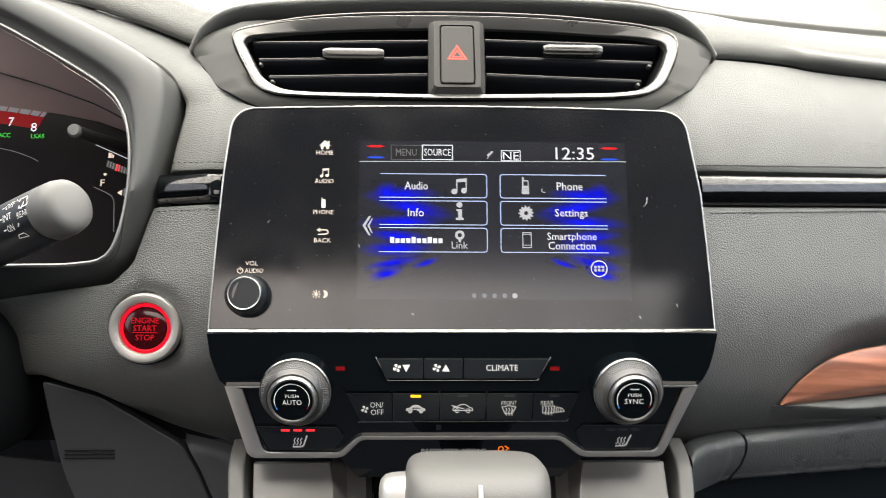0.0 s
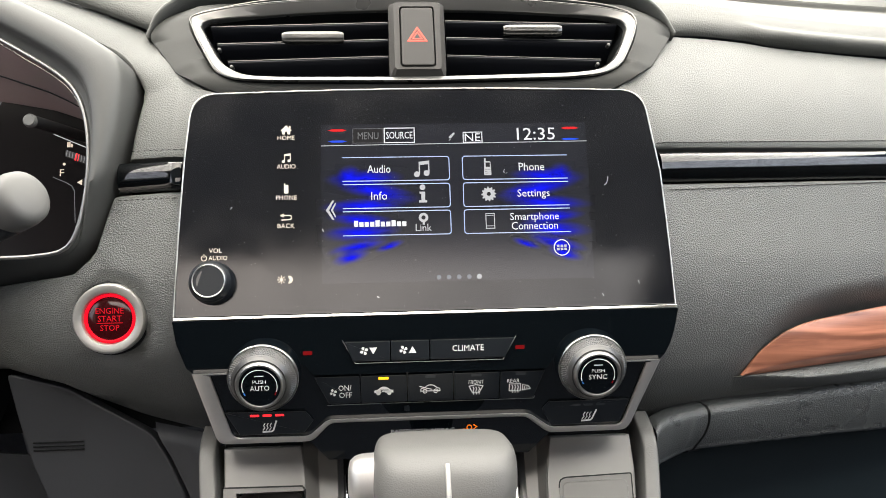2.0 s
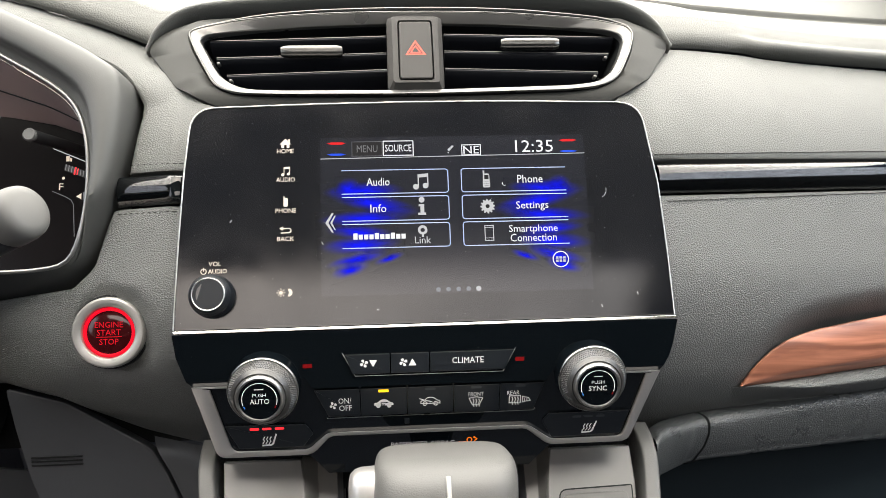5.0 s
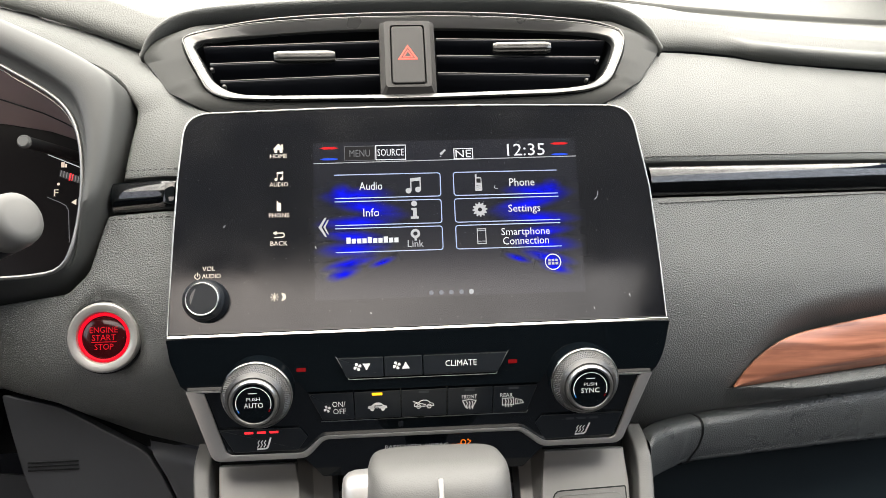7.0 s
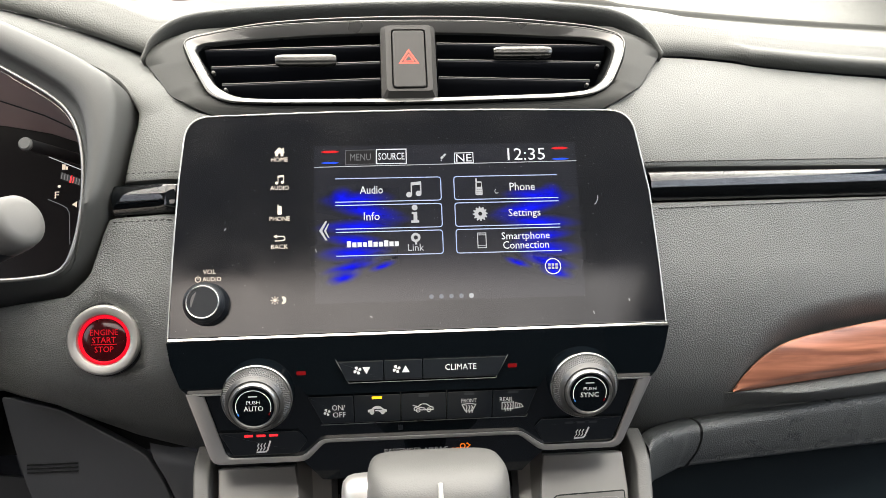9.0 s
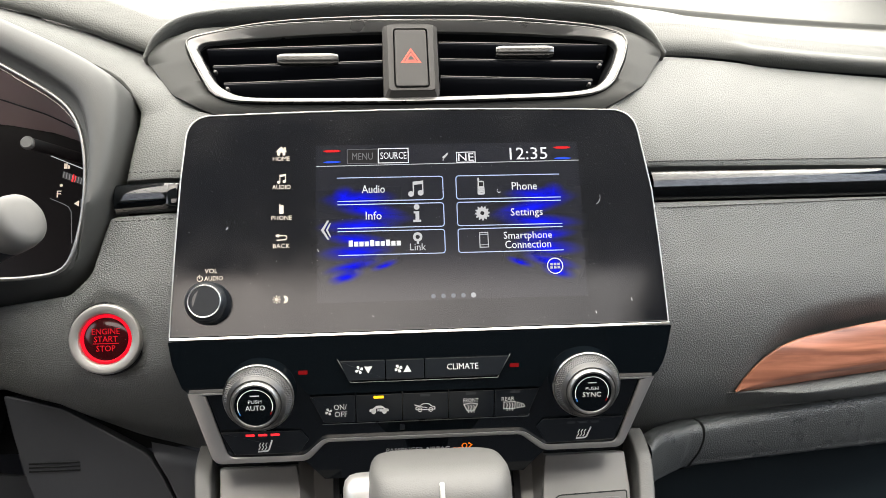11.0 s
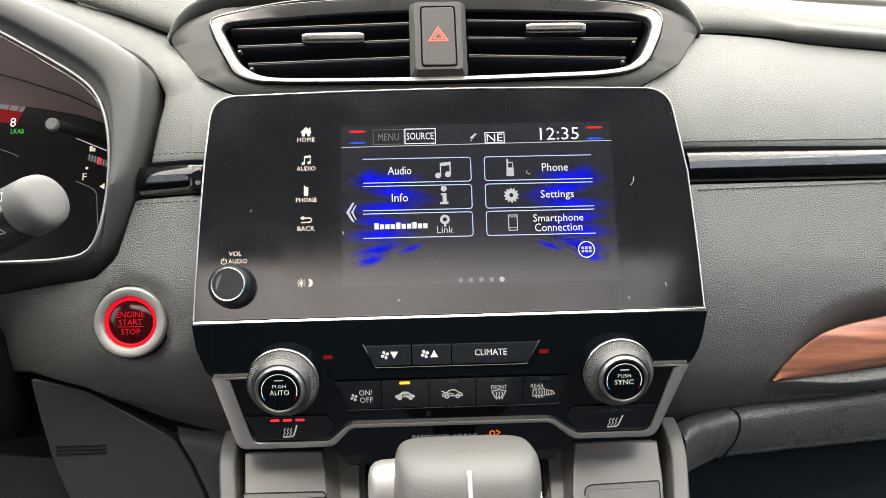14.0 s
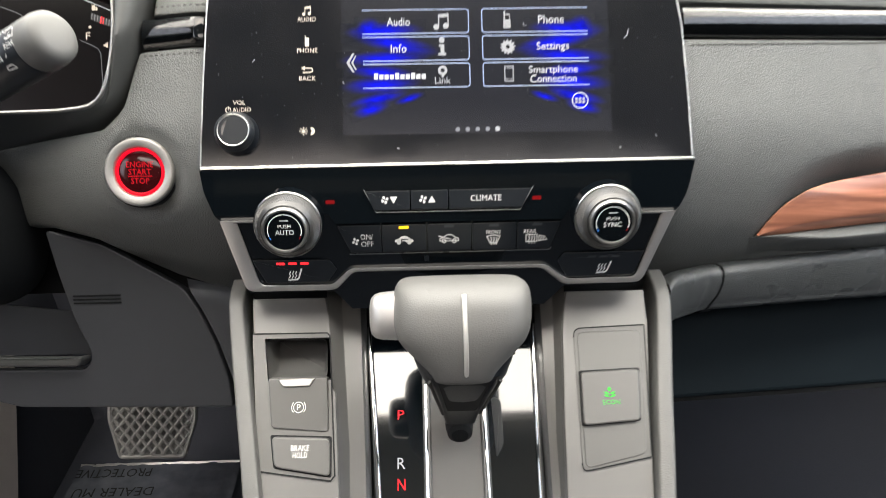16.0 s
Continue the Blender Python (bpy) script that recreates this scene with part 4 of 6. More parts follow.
rows = vent_rows([(ring_c, ring_d, 0, 3), (ring_c, ring_d, 0, -1.8), (ring_c, ring_d, 0.12, -2.5), (ring_c, ring_d, 0.22, -2.4), (ring_c, ring_d, 0.84, -1.5), (ring_c, ring_d, 0.94, -0.8), (ring_c, ring_d, 1, 1.6), (ring_d, ring_d, 1, 10)])
rows = [ring_slope(line, deep) for line, deep in zip(rows, (0, 0, 0, 0.5, 3.0, 3.2, 3.2, 0))]
part("chrome_ring", loft(bmesh.new(), rows, closed=True), VENT_RING, vent, "satin chrome ring", sharp=28)
part("ridge_line", tube(bmesh.new(), [(x, vent_face(min(140, max(-140, x)), z) - 2.2, z) for x, z in ring_c], 0.42, closed=True, sides=8), RING, vent, "bright ridge of the ring")
rows = [[(shrunk(p, 0.999 - 0.004 * k, 0.99 - 0.02 * k)[0], vent_face(min(140, max(-140, p[0])), p[1]) + 5 + 11 * k, shrunk(p, 1, 0.99 - 0.02 * k)[1]) for p in ring_d] for k in range(4)]
part("duct", loft(bmesh.new(), rows, closed=True), BLACK, vent, "black duct walls")
plate("duct_back", box_outline(-140, 125, 140, 195), lambda x, z: vent_face(0, z) + 38, 0, 4, 0, BLACK, vent)

slat_lines = [((-131, 170.1), (-18.5, 173.3)), ((-126, 157.2), (-18.5, 160.2)), ((-118.6, 144.2), (-18.5, 147.4)), ((19, 174.6), (132, 171.6)), ((19, 161.4), (127, 158.6)), ((19, 148), (118, 144.4))]
for (x0, z0), (x1, z1) in slat_lines:
    section = [(0, 0.2), (-0.8, -0.3), (-1.0, -1.0), (-0.4, -1.8), (3, -3.6), (11, -7.6), (17, -9.2), (17, -7.8), (9, -3.2), (3, 0.2)]
    rows = []
    for k in range(13):
        x, z = x0 + (x1 - x0) * k / 12, z0 + (z1 - z0) * k / 12
        rows.append([(x, vent_face(0, z) + 6 + dy, z + dz) for dy, dz in section])
    slat = part("slat", loft(bmesh.new(), rows, closed=True, cap=True), SLAT, vent, "black vent slat", sharp=50)
    part("front_edge", tube(bmesh.new(), [(r[0][0], r[0][1] - 0.6, r[0][2] + 0.1) for r in rows], 0.42, sides=6), SATIN, slat, "thin light edge")
for x, z in ((-124.5, 153), (-116, 140.2), (124.5, 155.5), (115.5, 141)):
    turned("pivot", [(0.3, -1.2), (1.0, -0.9), (1.2, 0), (1.2, 3)], (x, vent_face(0, z) + 5, z), SATIN, vent, sides=14)
for x0, x1, z in ((-85, -46.5, 159.4), (55.5, 93.5, 164.3)):
    rows = []
    for k in range(17):
        x = x0 + (x1 - x0) * k / 16
        end = min(1.0, 0.72 + 0.28 * math.sqrt(min(1.0, min(k, 16 - k) / 1.6)))
        rows.append([(x, vent_face(0, z) + 0.6 + 3.2 * end * math.copysign(abs(math.cos(a)) ** 0.7, math.cos(a)) - 0.9 * math.sin(a), z + 3.4 * end * math.copysign(abs(math.sin(a)) ** 0.7, math.sin(a))) for a in (2 * math.pi * n / 28 for n in range(28))])
    part("tab", loft(bmesh.new(), rows, closed=True, cap=True), RING, vent, "satin metal slat tab", sharp=50)

# ---- hazard switch ----
hazard = thing("hazard_switch", (0, 38, 132), "grey hazard light switch with a red triangle", "switch")


def hz_face(x, z):
    return -9.5 + 0.25 * z


edge_out = ring_outline(rounded([(-18, 129.6), (17.2, 129.6), (17.8, 185), (-18.2, 185)], 2.6), (0.4, 161), 96)
edge_mid = ring_outline(rounded([(-14.6, 133.2), (14.2, 133.2), (14.6, 183.4), (-14.8, 183.4)], 1.8), (0.4, 161), 96)
edge_in = ring_outline(box_outline(-11.2, 134.8, 11.0, 180.2, 2.2), (0.4, 161), 96)
rows = [[(x, hz_face(x, z) + off, z) for x, z in line] for line, off in ((edge_out, 22), (edge_out, -2), (edge_mid, -6.6), (edge_mid, -6.8), (edge_in, -7), (edge_in, -0.5))]
part("bezel", loft(bmesh.new(), rows, closed=True), HAZARD, hazard, sharp=25)
plate("gap", box_outline(-12, 134, 12, 181), hz_face, -0.6, 3, 0, BLACK, hazard)
key = plate("button", box_outline(-10.3, 135.8, 10.1, 179, 2), hz_face, -7.6, -0.8, 0.8, HAZARD, hazard)


def triangle(c, z, r):
    return [(c + r * math.cos(radians(a)), z + r * math.sin(radians(a))) for a in (90, 210, 330, 90)]


print_lines("triangle", [triangle(-0.2, 156.8, 6.5)], 1.25, hz_face, HAZARD_RED, key, -7.75)
print_lines("inner_triangle", [triangle(-0.2, 156.7, 3.4)], 0.8, hz_face, HAZARD_RED, key, -7.75)

# ---- touch screen ----
display = thing("touch_screen", (0, 12, -18), "black glass touch screen with lit menu in a chrome edge", "touch screen")
left_edge = [(-139.5, -17), (-138.6, 10), (-137.6, 35), (-135.4, 74), (-133, 96)]
right_edge = [(136.6, 90.6), (140.1, 62), (142.2, 20), (143.2, -16.5)]
panel = spline(left_edge[:-1], 4) + rounded([(-135.4, 74), (-131.8, 111.2), (-60, 113.2), (0, 114), (60, 113.7), (132.6, 112.0), (140.1, 62)], [0, 14, 20, 20, 20, 14, 0], 7)[1:-1] + spline(right_edge[1:], 4)
glass = plate("glass", panel, flat(0), 0, 24, 0.5, GLASS, display, "glossy black glass front")
part("chrome_edge", tube(bmesh.new(), [(x, -0.2, z) for x, z in panel], 0.48, sides=10), CHROME, display, "thin chrome edge")
plate("lower_chrome_bar", rounded([(-138.9, -19.2), (142.9, -18.7), (142.9, -17.1), (-138.9, -17.6)], 0.3), flat(0), -3.4, 8, 0.25, BAR, display, "chrome bar under the glass")
plate("lower_shadow_bar", [(-139, -22), (-100, -22), (-98, -19.5), (-139, -19.5)], flat(0), -0.5, 8, 0.3, GLOSS, display)

screen = plate("lit_screen", box_outline(-58.3, -0.3, 97, 92.5), flat(0), -0.06, 1, 0, SCREEN, display, "lit menu screen")
G = flat(0.0)


def ui_text(body, x, z, h, w, mat=UI_WHITE, bold=0.0):
    return text(body, (x, z), h, w, on(G, -0.2), mat, screen, "screen_text", bold)


def ui_lines(lines, width, mat=UI_WHITE, name="screen_line"):
    return print_lines(name, lines, width, G, mat, screen, -0.18)


def ui_shapes(shapes, mat=UI_ICON, name="screen_icon", off=-0.18):
    return print_shapes(name, shapes, G, mat, screen, off)


ui_lines([[(-58, 79.8), (97, 81)]], 0.45, UI_ICON)
ui_shapes([box_outline(-40, 81.2, -22.5, 89.8)], UI_DARK, "menu_key", -0.1)
ui_lines([[(-40, 81.2), (-22.5, 81.2), (-22.5, 89.8), (-40, 89.8), (-40, 81.2)]], 0.3, UI_GREY)
ui_text("MENU", -31.2, 85.5, 4.2, 12, UI_GREY)
ui_lines([[(-21.8, 81.3), (-4.4, 81.3), (-4.4, 90), (-21.8, 90), (-21.8, 81.3)]], 0.55)
ui_text("SOURCE", -13.1, 85.7, 4.2, 15.4, bold=0.0)
ui_lines([[(24.2, 80.9), (35.2, 81), (35.2, 87.1), (24.2, 87), (24.2, 80.9)]], 0.5)
ui_text("NE", 29.7, 84, 4.6, 9.2, bold=0.0)
ui_shapes([[(16.5, 83.2), (18, 84.6), (17, 85.6), (15.6, 84.2)], [(18, 84.8), (19.4, 86.2), (18.6, 87), (17.2, 85.6)], [(15.4, 82.4), (16.4, 82.2), (16.8, 83)]], UI_ICON)
ui_text("12:35", 67.2, 85.7, 7.4, 22.6, bold=0.0)
for x in (-49, 87.5):
    for z, mat, s in ((89, UI_RED, 0.6), (82.3, UI_BLUE, 0.5)):
        ui_shapes([[(x - 5.4, z), (x - 3, z - s * 1.2), (x + 3, z - s * 1.2), (x + 5.4, z), (x + 3, z + s * 1.2), (x - 3, z + s * 1.2)]], mat, "status_bar")

for row, (z0, z1) in enumerate(((58.6, 72.6), (42.6, 56.6), (26.8, 40.7))):
    x0, x1 = -46, 15.4
    top = [(x0, z1), (x1 - 1.6, z1)] + [(x1 - 1.6 + 1.6 * math.sin(radians(a)), z1 - 1.6 + 1.6 * math.cos(radians(a))) for a in (30, 60, 90)]
    low = [(x1, z1 - 1.6), (x1, z0 + 1.6)] + [(x1 - 1.6 + 1.6 * math.cos(radians(a)), z0 + 1.6 - 1.6 * math.sin(radians(a))) for a in (30, 60, 90)] + [(x0, z0)]
    ui_lines([top + low], 0.5, UI_LINE, "menu_key_frame")
    ui_lines([[(38.6 - x, z) for x, z in top + low]], 0.5, UI_LINE, "menu_key_frame")
    ui_lines([[(x0 + 4, z1), (x1 - 2, z1)], [(x0 + 4, z0), (x1 - 2, z0)]], 0.28, UI_WHITE)
    ui_lines([[(38.6 - x0 - 4, z1), (25.2, z1)], [(38.6 - x0 - 4, z0), (25.2, z0)]], 0.28, UI_WHITE)

# blue streaks of light behind the keys
def streak(x, z, w, h, turn_by=0.0):
    bm = bmesh.new()
    uv = bm.loops.layers.uv.new("UVMap")
    c, s = math.cos(radians(turn_by)), math.sin(radians(turn_by))
    quad = []
    for u, v in ((-1, -1), (1, -1), (1, 1), (-1, 1)):
        px, pz = u * w / 2, v * h / 2
        quad.append((bm.verts.new((x + px * c - pz * s, -0.09, z + px * s + pz * c)), (u, v)))
    f = bm.faces.new([q[0] for q in quad])
    for loop, (_, q) in zip(f.loops, quad):
        loop[uv].uv = q
    return part("blue_streak", bm, UI_GLOW, screen, "soft blue glow", smooth=False)


for side in (1, -1):
    for x, z, w, h, a in ((-34, 60.2, 40, 5.5, 2), (-28, 53, 46, 6, -12), (-33, 44.4, 46, 5, 3), (-36, 36, 34, 4.5, -5), (-36, 28.8, 40, 6, 4), (-38, 20.5, 32, 4.2, 13), (-42, 14.5, 20, 4.4, 17), (-20, 20.5, 16, 2.6, 18), (-42, 61.5, 14, 7, 0)):
        streak(x if side == 1 else 38.6 - x, z, w * 1.25, h * 2.1, a * side)

ui_text("Audio", -25.3, 65.6, 4.8, 13.4)
ui_text("Info", -25.4, 49.8, 4.8, 9.2)
ui_text("Phone", 63.6, 65.8, 4.8, 15)
ui_text("Settings", 64.1, 49.4, 5.8, 19)
ui_text("Smartphone", 64, 35.6, 5.6, 28.5)
ui_text("Connection", 63.9, 30.8, 4.6, 27)
ui_shapes([box_outline(-40 + k * 3.05, 31.8, -37.6 + k * 3.05, 34.6 + (0.8 if k in (0, 4, 7) else 0)) for k in range(10)], UI_WHITE, "brand_mark")
# notes, letter i, link, handset, gear, smartphone
ui_shapes([circle(-3.4, 62.2, 1.7, 14), circle(2.2, 62.8, 1.7, 14), [(-2.3, 62.2), (-1.6, 62.2), (-1.6, 69.6), (-2.3, 69.6)], [(3.2, 62.8), (3.9, 62.8), (3.9, 70.2), (3.2, 70.2)], [(-2.3, 67.6), (3.9, 68.2), (3.9, 70.2), (-2.3, 69.6)]])
ui_shapes([circle(-0.4, 54.4, 1.7, 16), [(-2.2, 51.8), (1, 51.8), (1, 46.8), (2, 46.8), (2, 45.4), (-2.6, 45.4), (-2.6, 46.8), (-1.2, 46.8), (-1.2, 50.6), (-2.2, 50.6)]])
ui_lines([circle(-0.3, 36.6, 2.0, 16) + [(1.7, 36.6)]], 1.5, UI_ICON, "screen_icon")
ui_shapes([[(-0.9, 32.5), (0.4, 32.5), (0.4, 35), (-0.9, 35)]])
ui_text("Link", -0.3, 30.8, 4.0, 9.2, UI_ICON)
ui_shapes([rounded([(35.6, 61), (40, 61), (39.6, 69.4), (36, 69.4)], 0.8, 2), box_outline(35.9, 69, 36.9, 71.2)])
ui_shapes([box_outline(36.7, 66, 39.2, 68.6)], UI_DARK, "screen_icon", -0.22)
ui_lines([[(36.3, 64.4 - k * 1.1), (39.4, 64.4 - k * 1.1)] for k in range(3)], 0.25, UI_DARK)
gear = []
for k in range(48):
    r = 4.4 if k % 4 in (0, 1) else 3.4
    gear.append((37.9 + r * math.cos(2 * math.pi * k / 48), 49.8 + r * math.sin(2 * math.pi * k / 48)))
ui_shapes([gear])
ui_shapes([circle(37.9, 49.8, 1.2, 14)], UI_DARK, "screen_icon", -0.24)
ui_lines([[(35.7, 29.6), (40.6, 29.6), (40.6, 38.3), (35.7, 38.3), (35.7, 29.6)]], 0.5, UI_ICON)
ui_lines([[(35.7, 31), (40.6, 31)], [(35.7, 37.2), (40.6, 37.2)]], 0.35, UI_ICON)
ui_shapes([[(-55.8, 41.8), (-52.2, 47.4), (-51, 47.4), (-54, 41.8), (-51, 36.2), (-52.2, 36.2)], [(-53, 41.8), (-50.6, 46), (-49.9, 46), (-51.8, 41.8), (-49.9, 37.6), (-50.6, 37.6)]])
ui_lines([circle(79, 17.6, 4.5, 28) + [(83.5, 17.6)]], 0.6, UI_WHITE, "screen_icon")
ui_shapes([box_outline(79 + 2.1 * i - 0.75, 17.6 + 1.9 * j - 0.7, 79 + 2.1 * i + 0.75, 17.6 + 1.9 * j + 0.7) for i in (-1, 0, 1) for j in (-0.5, 0.5)])
for k in range(5):
    ui_shapes([circle(7.6 + 5.75 * k, 1.9, 1.35 if k < 4 else 1.5, 14)], UI_DOT if k < 4 else UI_ICON, "page_dot")

# touch keys printed on the glass
def key_text(body, x, z, h, w):
    return text(body, (x, z), h, w, on(G, -0.15), LIT, glass, "lettering", 0.0)


key_text("HOME", -78.3, 84.9, 2.6, 9.8)
key_text("AUDIO", -78.2, 67.9, 2.6, 10.6)
key_text("PHONE", -78.1, 49.6, 2.6, 11.6)
key_text("BACK", -78.2, 33.2, 2.6, 9.6)
key_text("VOL", -117.4, 19.8, 2.6, 7.0)
key_text("AUDIO", -115.9, 15.6, 2.5, 10.4)
print_shapes("icon", [[(-81.6, 89), (-78.3, 92.4), (-75, 89), (-76, 89), (-76, 86.9), (-77.6, 86.9), (-77.6, 88.6), (-79, 88.6), (-79, 86.9), (-80.6, 86.9), (-80.6, 89)], [(-76.6, 92), (-75.8, 92), (-75.8, 90), (-76.6, 90.6)]], G, LIT, glass)
print_shapes("icon", [circle(-79.8, 70.8, 0.9, 10), circle(-76.6, 71.2, 0.9, 10), box_outline(-79.3, 70.8, -78.9, 75), box_outline(-76.1, 71.2, -75.7, 75.4), [(-79.3, 74), (-75.7, 74.4), (-75.7, 75.6), (-79.3, 75.2)]], G, LIT, glass)
print_shapes("icon", [rounded([(-79.4, 52), (-77, 52), (-77, 57), (-79.4, 57)], 0.4, 2), box_outline(-79.4, 56.8, -78.8, 58)], G, LIT, glass)
print_lines("icon", [[(-81, 39.2), (-76, 39.2)] + circle(-76.4, 38, 1.2, 6, 90, -90)[1:] + [(-80.6, 36.6)]], 0.6, G, LIT, glass)
print_shapes("icon", [[(-81.8, 39.2), (-79.6, 40.5), (-79.6, 37.9)]], G, LIT, glass)
print_shapes("icon", [circle(-80.8, 2.5, 1.0, 12)], G, LIT, glass)
print_lines("icon", [[(-80.8 + 1.5 * math.cos(a), 2.5 + 1.5 * math.sin(a)), (-80.8 + 2.3 * math.cos(a), 2.5 + 2.3 * math.sin(a))] for a in (math.pi * k / 4 for k in range(8))], 0.4, G, LIT, glass)
print_shapes("icon", [circle(-76.6, 2.5, 2.2, 10, -100, 100) + [(-76.9, 4.0), (-76.1, 2.5), (-76.9, 1.0)]], G, LIT, glass)
print_lines("icon", [circle(-123.6, 15.6, 1.5, 12, 120, 420), [(-123.6, 15.8), (-123.6, 17.6)]], 0.4, G, LIT, glass)

# lint on the glass
for line in ([(108.6, 59.2), (108.4, 57.0), (107.2, 54.8), (106.2, 54.2)], [(47.6, 64.2), (47.2, 63.0), (48.2, 62.0), (49.2, 62.4)], [(-57.9, 31.0), (-57.2, 29.4)], [(-108.4, 44.6), (-109.4, 43.4)], [(122.4, -2.4), (122.9, -4.2)], [(-27.4, -8.2), (-26.4, -8.8)], [(101.0, -9.4), (101.6, -10.8)]):
    print_lines("lint", [spline(line, 4) if len(line) > 2 else line], 0.22, G, PAINT_DIM, glass, -0.16)

volume = thing("volume_knob", (-118.2, 0, 1.4), "black volume knob with a chrome-ringed glossy face", "knob")
turned("skirt", [(10.6, -9.5), (11.3, -8.4), (11.9, -4), (12.2, -0.06)], (-118.2, 0, 1.4), BUTTON, volume, tilt=(0, 0))
turned("face", [(0.3, -11.2), (7.9, -11.2), (8.3, -10.6)], (-118.2, 0, 1.4), GLOSS, volume, "glossy black face", tilt=(2, 7))
turned("shoulder", [(9.0, -11.9), (9.8, -11.3), (10.4, -10.2), (10.6, -9.4)], (-118.2, 0, 1.4), BUTTON, volume)
turned("chrome_ring", [(8.2, -11.2), (8.4, -12.0), (8.8, -12.2), (9.1, -11.9), (9.1, -11.4)], (-118.2, 0, 1.4), CHROME, volume, "chrome ring")
for k in range(60):
    a = 2 * math.pi * k / 60
    x, z = -118.2 + 11.55 * math.cos(a), 1.4 + 11.55 * math.sin(a)
    bm = tube(bmesh.new(), [(x - 0.2 * math.cos(a), -8.4, z - 0.2 * math.sin(a)), (x + 0.3 * math.cos(a), -2, z + 0.3 * math.sin(a))], 0.27, sides=5)
    part("grip_rib", bm, BUTTON, volume)

# ---- climate panel ----
climate = thing("climate_panel", (0, 20, -86), "piano-black climate control panel framed in silver trim", "control panel")
upper = [(-139.2, -19.8), (143.2, -19.2), (142.0, -25), (140.6, -32), (138.4, -39), (135, -45), (71, -45), (67, -50.8), (-64, -50.8), (-68, -45), (-132.4, -45), (-137.4, -32)]
lower = [(-132.4, -45), (135, -45), (131, -49), (116, -89), (71, -89), (60, -100), (-58, -100), (-68, -89), (-119, -89), (-128, -49)]


def up_face(x, z):
    return -4 - 0.22 * (z + 20)


plate("fascia", upper, up_face, 0, 20, 0, GLOSS, climate, "piano-black fascia")
plate("lower_fascia", lower, lambda x, z: -26.85 - 0.63 * z, 0, 14, 0, GLOSS, climate, "piano-black fascia")


def low_face(x, z):
    return -26.85 - 0.63 * z


def strip_solid(bm, outer, inner, surf, front, behind):
    """A flat band between two lines, with its depth."""
    rows = [[(x, surf(x, z) + behind, z) for x, z in outer], [(x, surf(x, z) + front + 0.6, z) for x, z in outer]]
    for f in (0.12, 0.88):
        rows.append([(a[0] + (b[0] - a[0]) * f, surf(a[0], a[1] + (b[1] - a[1]) * f) + front, a[1] + (b[1] - a[1]) * f) for a, b in zip(outer, inner)])
    rows += [[(x, surf(x, z) + front + 0.6, z) for x, z in inner], [(x, surf(x, z) + behind, z) for x, z in inner]]
    return loft(bm, rows)


def trim_line(points, radii):
    closed = rounded([(points[0][0], 60)] + points + [(points[-1][0], 60)], [0] + radii + [0], 5)
    return closed[1:-1]


trim_outer = trim_line([(-129.4, -48.4), (-119.9, -88.4), (-66.6, -88.4), (-55.8, -78.0), (57.0, -78.1), (70.6, -88.2), (118.0, -88.2), (132.4, -48)], [0, 5, 4, 3, 3, 4, 5, 0])
trim_inner = trim_line([(-120, -49.6), (-111.6, -84.8), (-68.6, -85.2), (-57.4, -76.0), (58.6, -76.1), (72.2, -85.0), (114.4, -84.8), (124.6, -49.2)], [0, 4, 3, 3, 3, 3, 4, 0])
part("silver_trim", strip_solid(bmesh.new(), trim_outer, trim_inner, low_face, -2.6, 4), SILVER, climate, "brushed silver trim", sharp=50)
for x0, x1, z in ((-129.2, -108, -48.6), (109.5, 132.2, -48.2)):
    plate("silver_top_edge", box_outline(x0, z - 0.5, x1, z + 0.5), low_face, -2.6, 4, 0.2, SILVER, climate, "thin silver edge")


def control(name, outline, surf, icons=(), label="", proud=-1.6):
    key = plate(name, rounded(outline, 0.7, 3), surf, proud, 3, 0.5, BUTTON, climate, label)
    top = sorted(outline, key=lambda p: -p[1])[:2]
    print_lines("top_edge", [[(p[0] + (0.7 if p[0] == min(q[0] for q in top) else -0.7), p[1] - 0.35) for p in top]], 0.28, surf, KNURL, key, proud - 0.08)
    return key


fan_down = control("button", [(-41.5, -44), (-20.9, -44), (-20.9, -33.2), (-46, -33.2)], up_face, label="black fan-down button")
fan_up = control("button", [(-20.3, -44), (0.9, -44), (0.9, -33.2), (-20.3, -33.2)], up_face, label="black fan-up button")
clim = control("button", [(1.5, -44), (43.2, -44), (48.8, -33.2), (1.5, -33.2)], up_face, label="black climate button")
print_lines("button_edge", [[(-47, -32.4), (-40.2, -45), (42.4, -45), (49.6, -32.4)]], 0.35, up_face, SILVER, climate, -0.6)


def fan(x, z, r):
    blade = [(0.12, 0.0), (0.45, -0.3), (0.85, -0.42), (1.1, -0.1), (1.0, 0.35), (0.6, 0.38)]
    return [[(x + r * (u * math.cos(a) - v * math.sin(a)), z + r * (u * math.sin(a) + v * math.cos(a))) for u, v in blade] for a in (0.4, 0.4 + math.pi / 2, 0.4 + math.pi, 0.4 + 1.5 * math.pi)]


F1 = -1.75
print_shapes("icon", fan(-35.2, -38.3, 2.1) + [[(-32.4, -36.6), (-28, -36.6), (-30.2, -40.4)]], up_face, PAINT, fan_down, F1)
print_shapes("icon", fan(-13.4, -38.3, 2.1) + [[(-10.6, -40.2), (-6.2, -40.2), (-8.4, -36.4)]], up_face, PAINT, fan_up, F1)
text("CLIMATE", (22.6, -38.2), 3.3, 17.6, on(up_face, F1), PAINT, clim, bold=0.0)

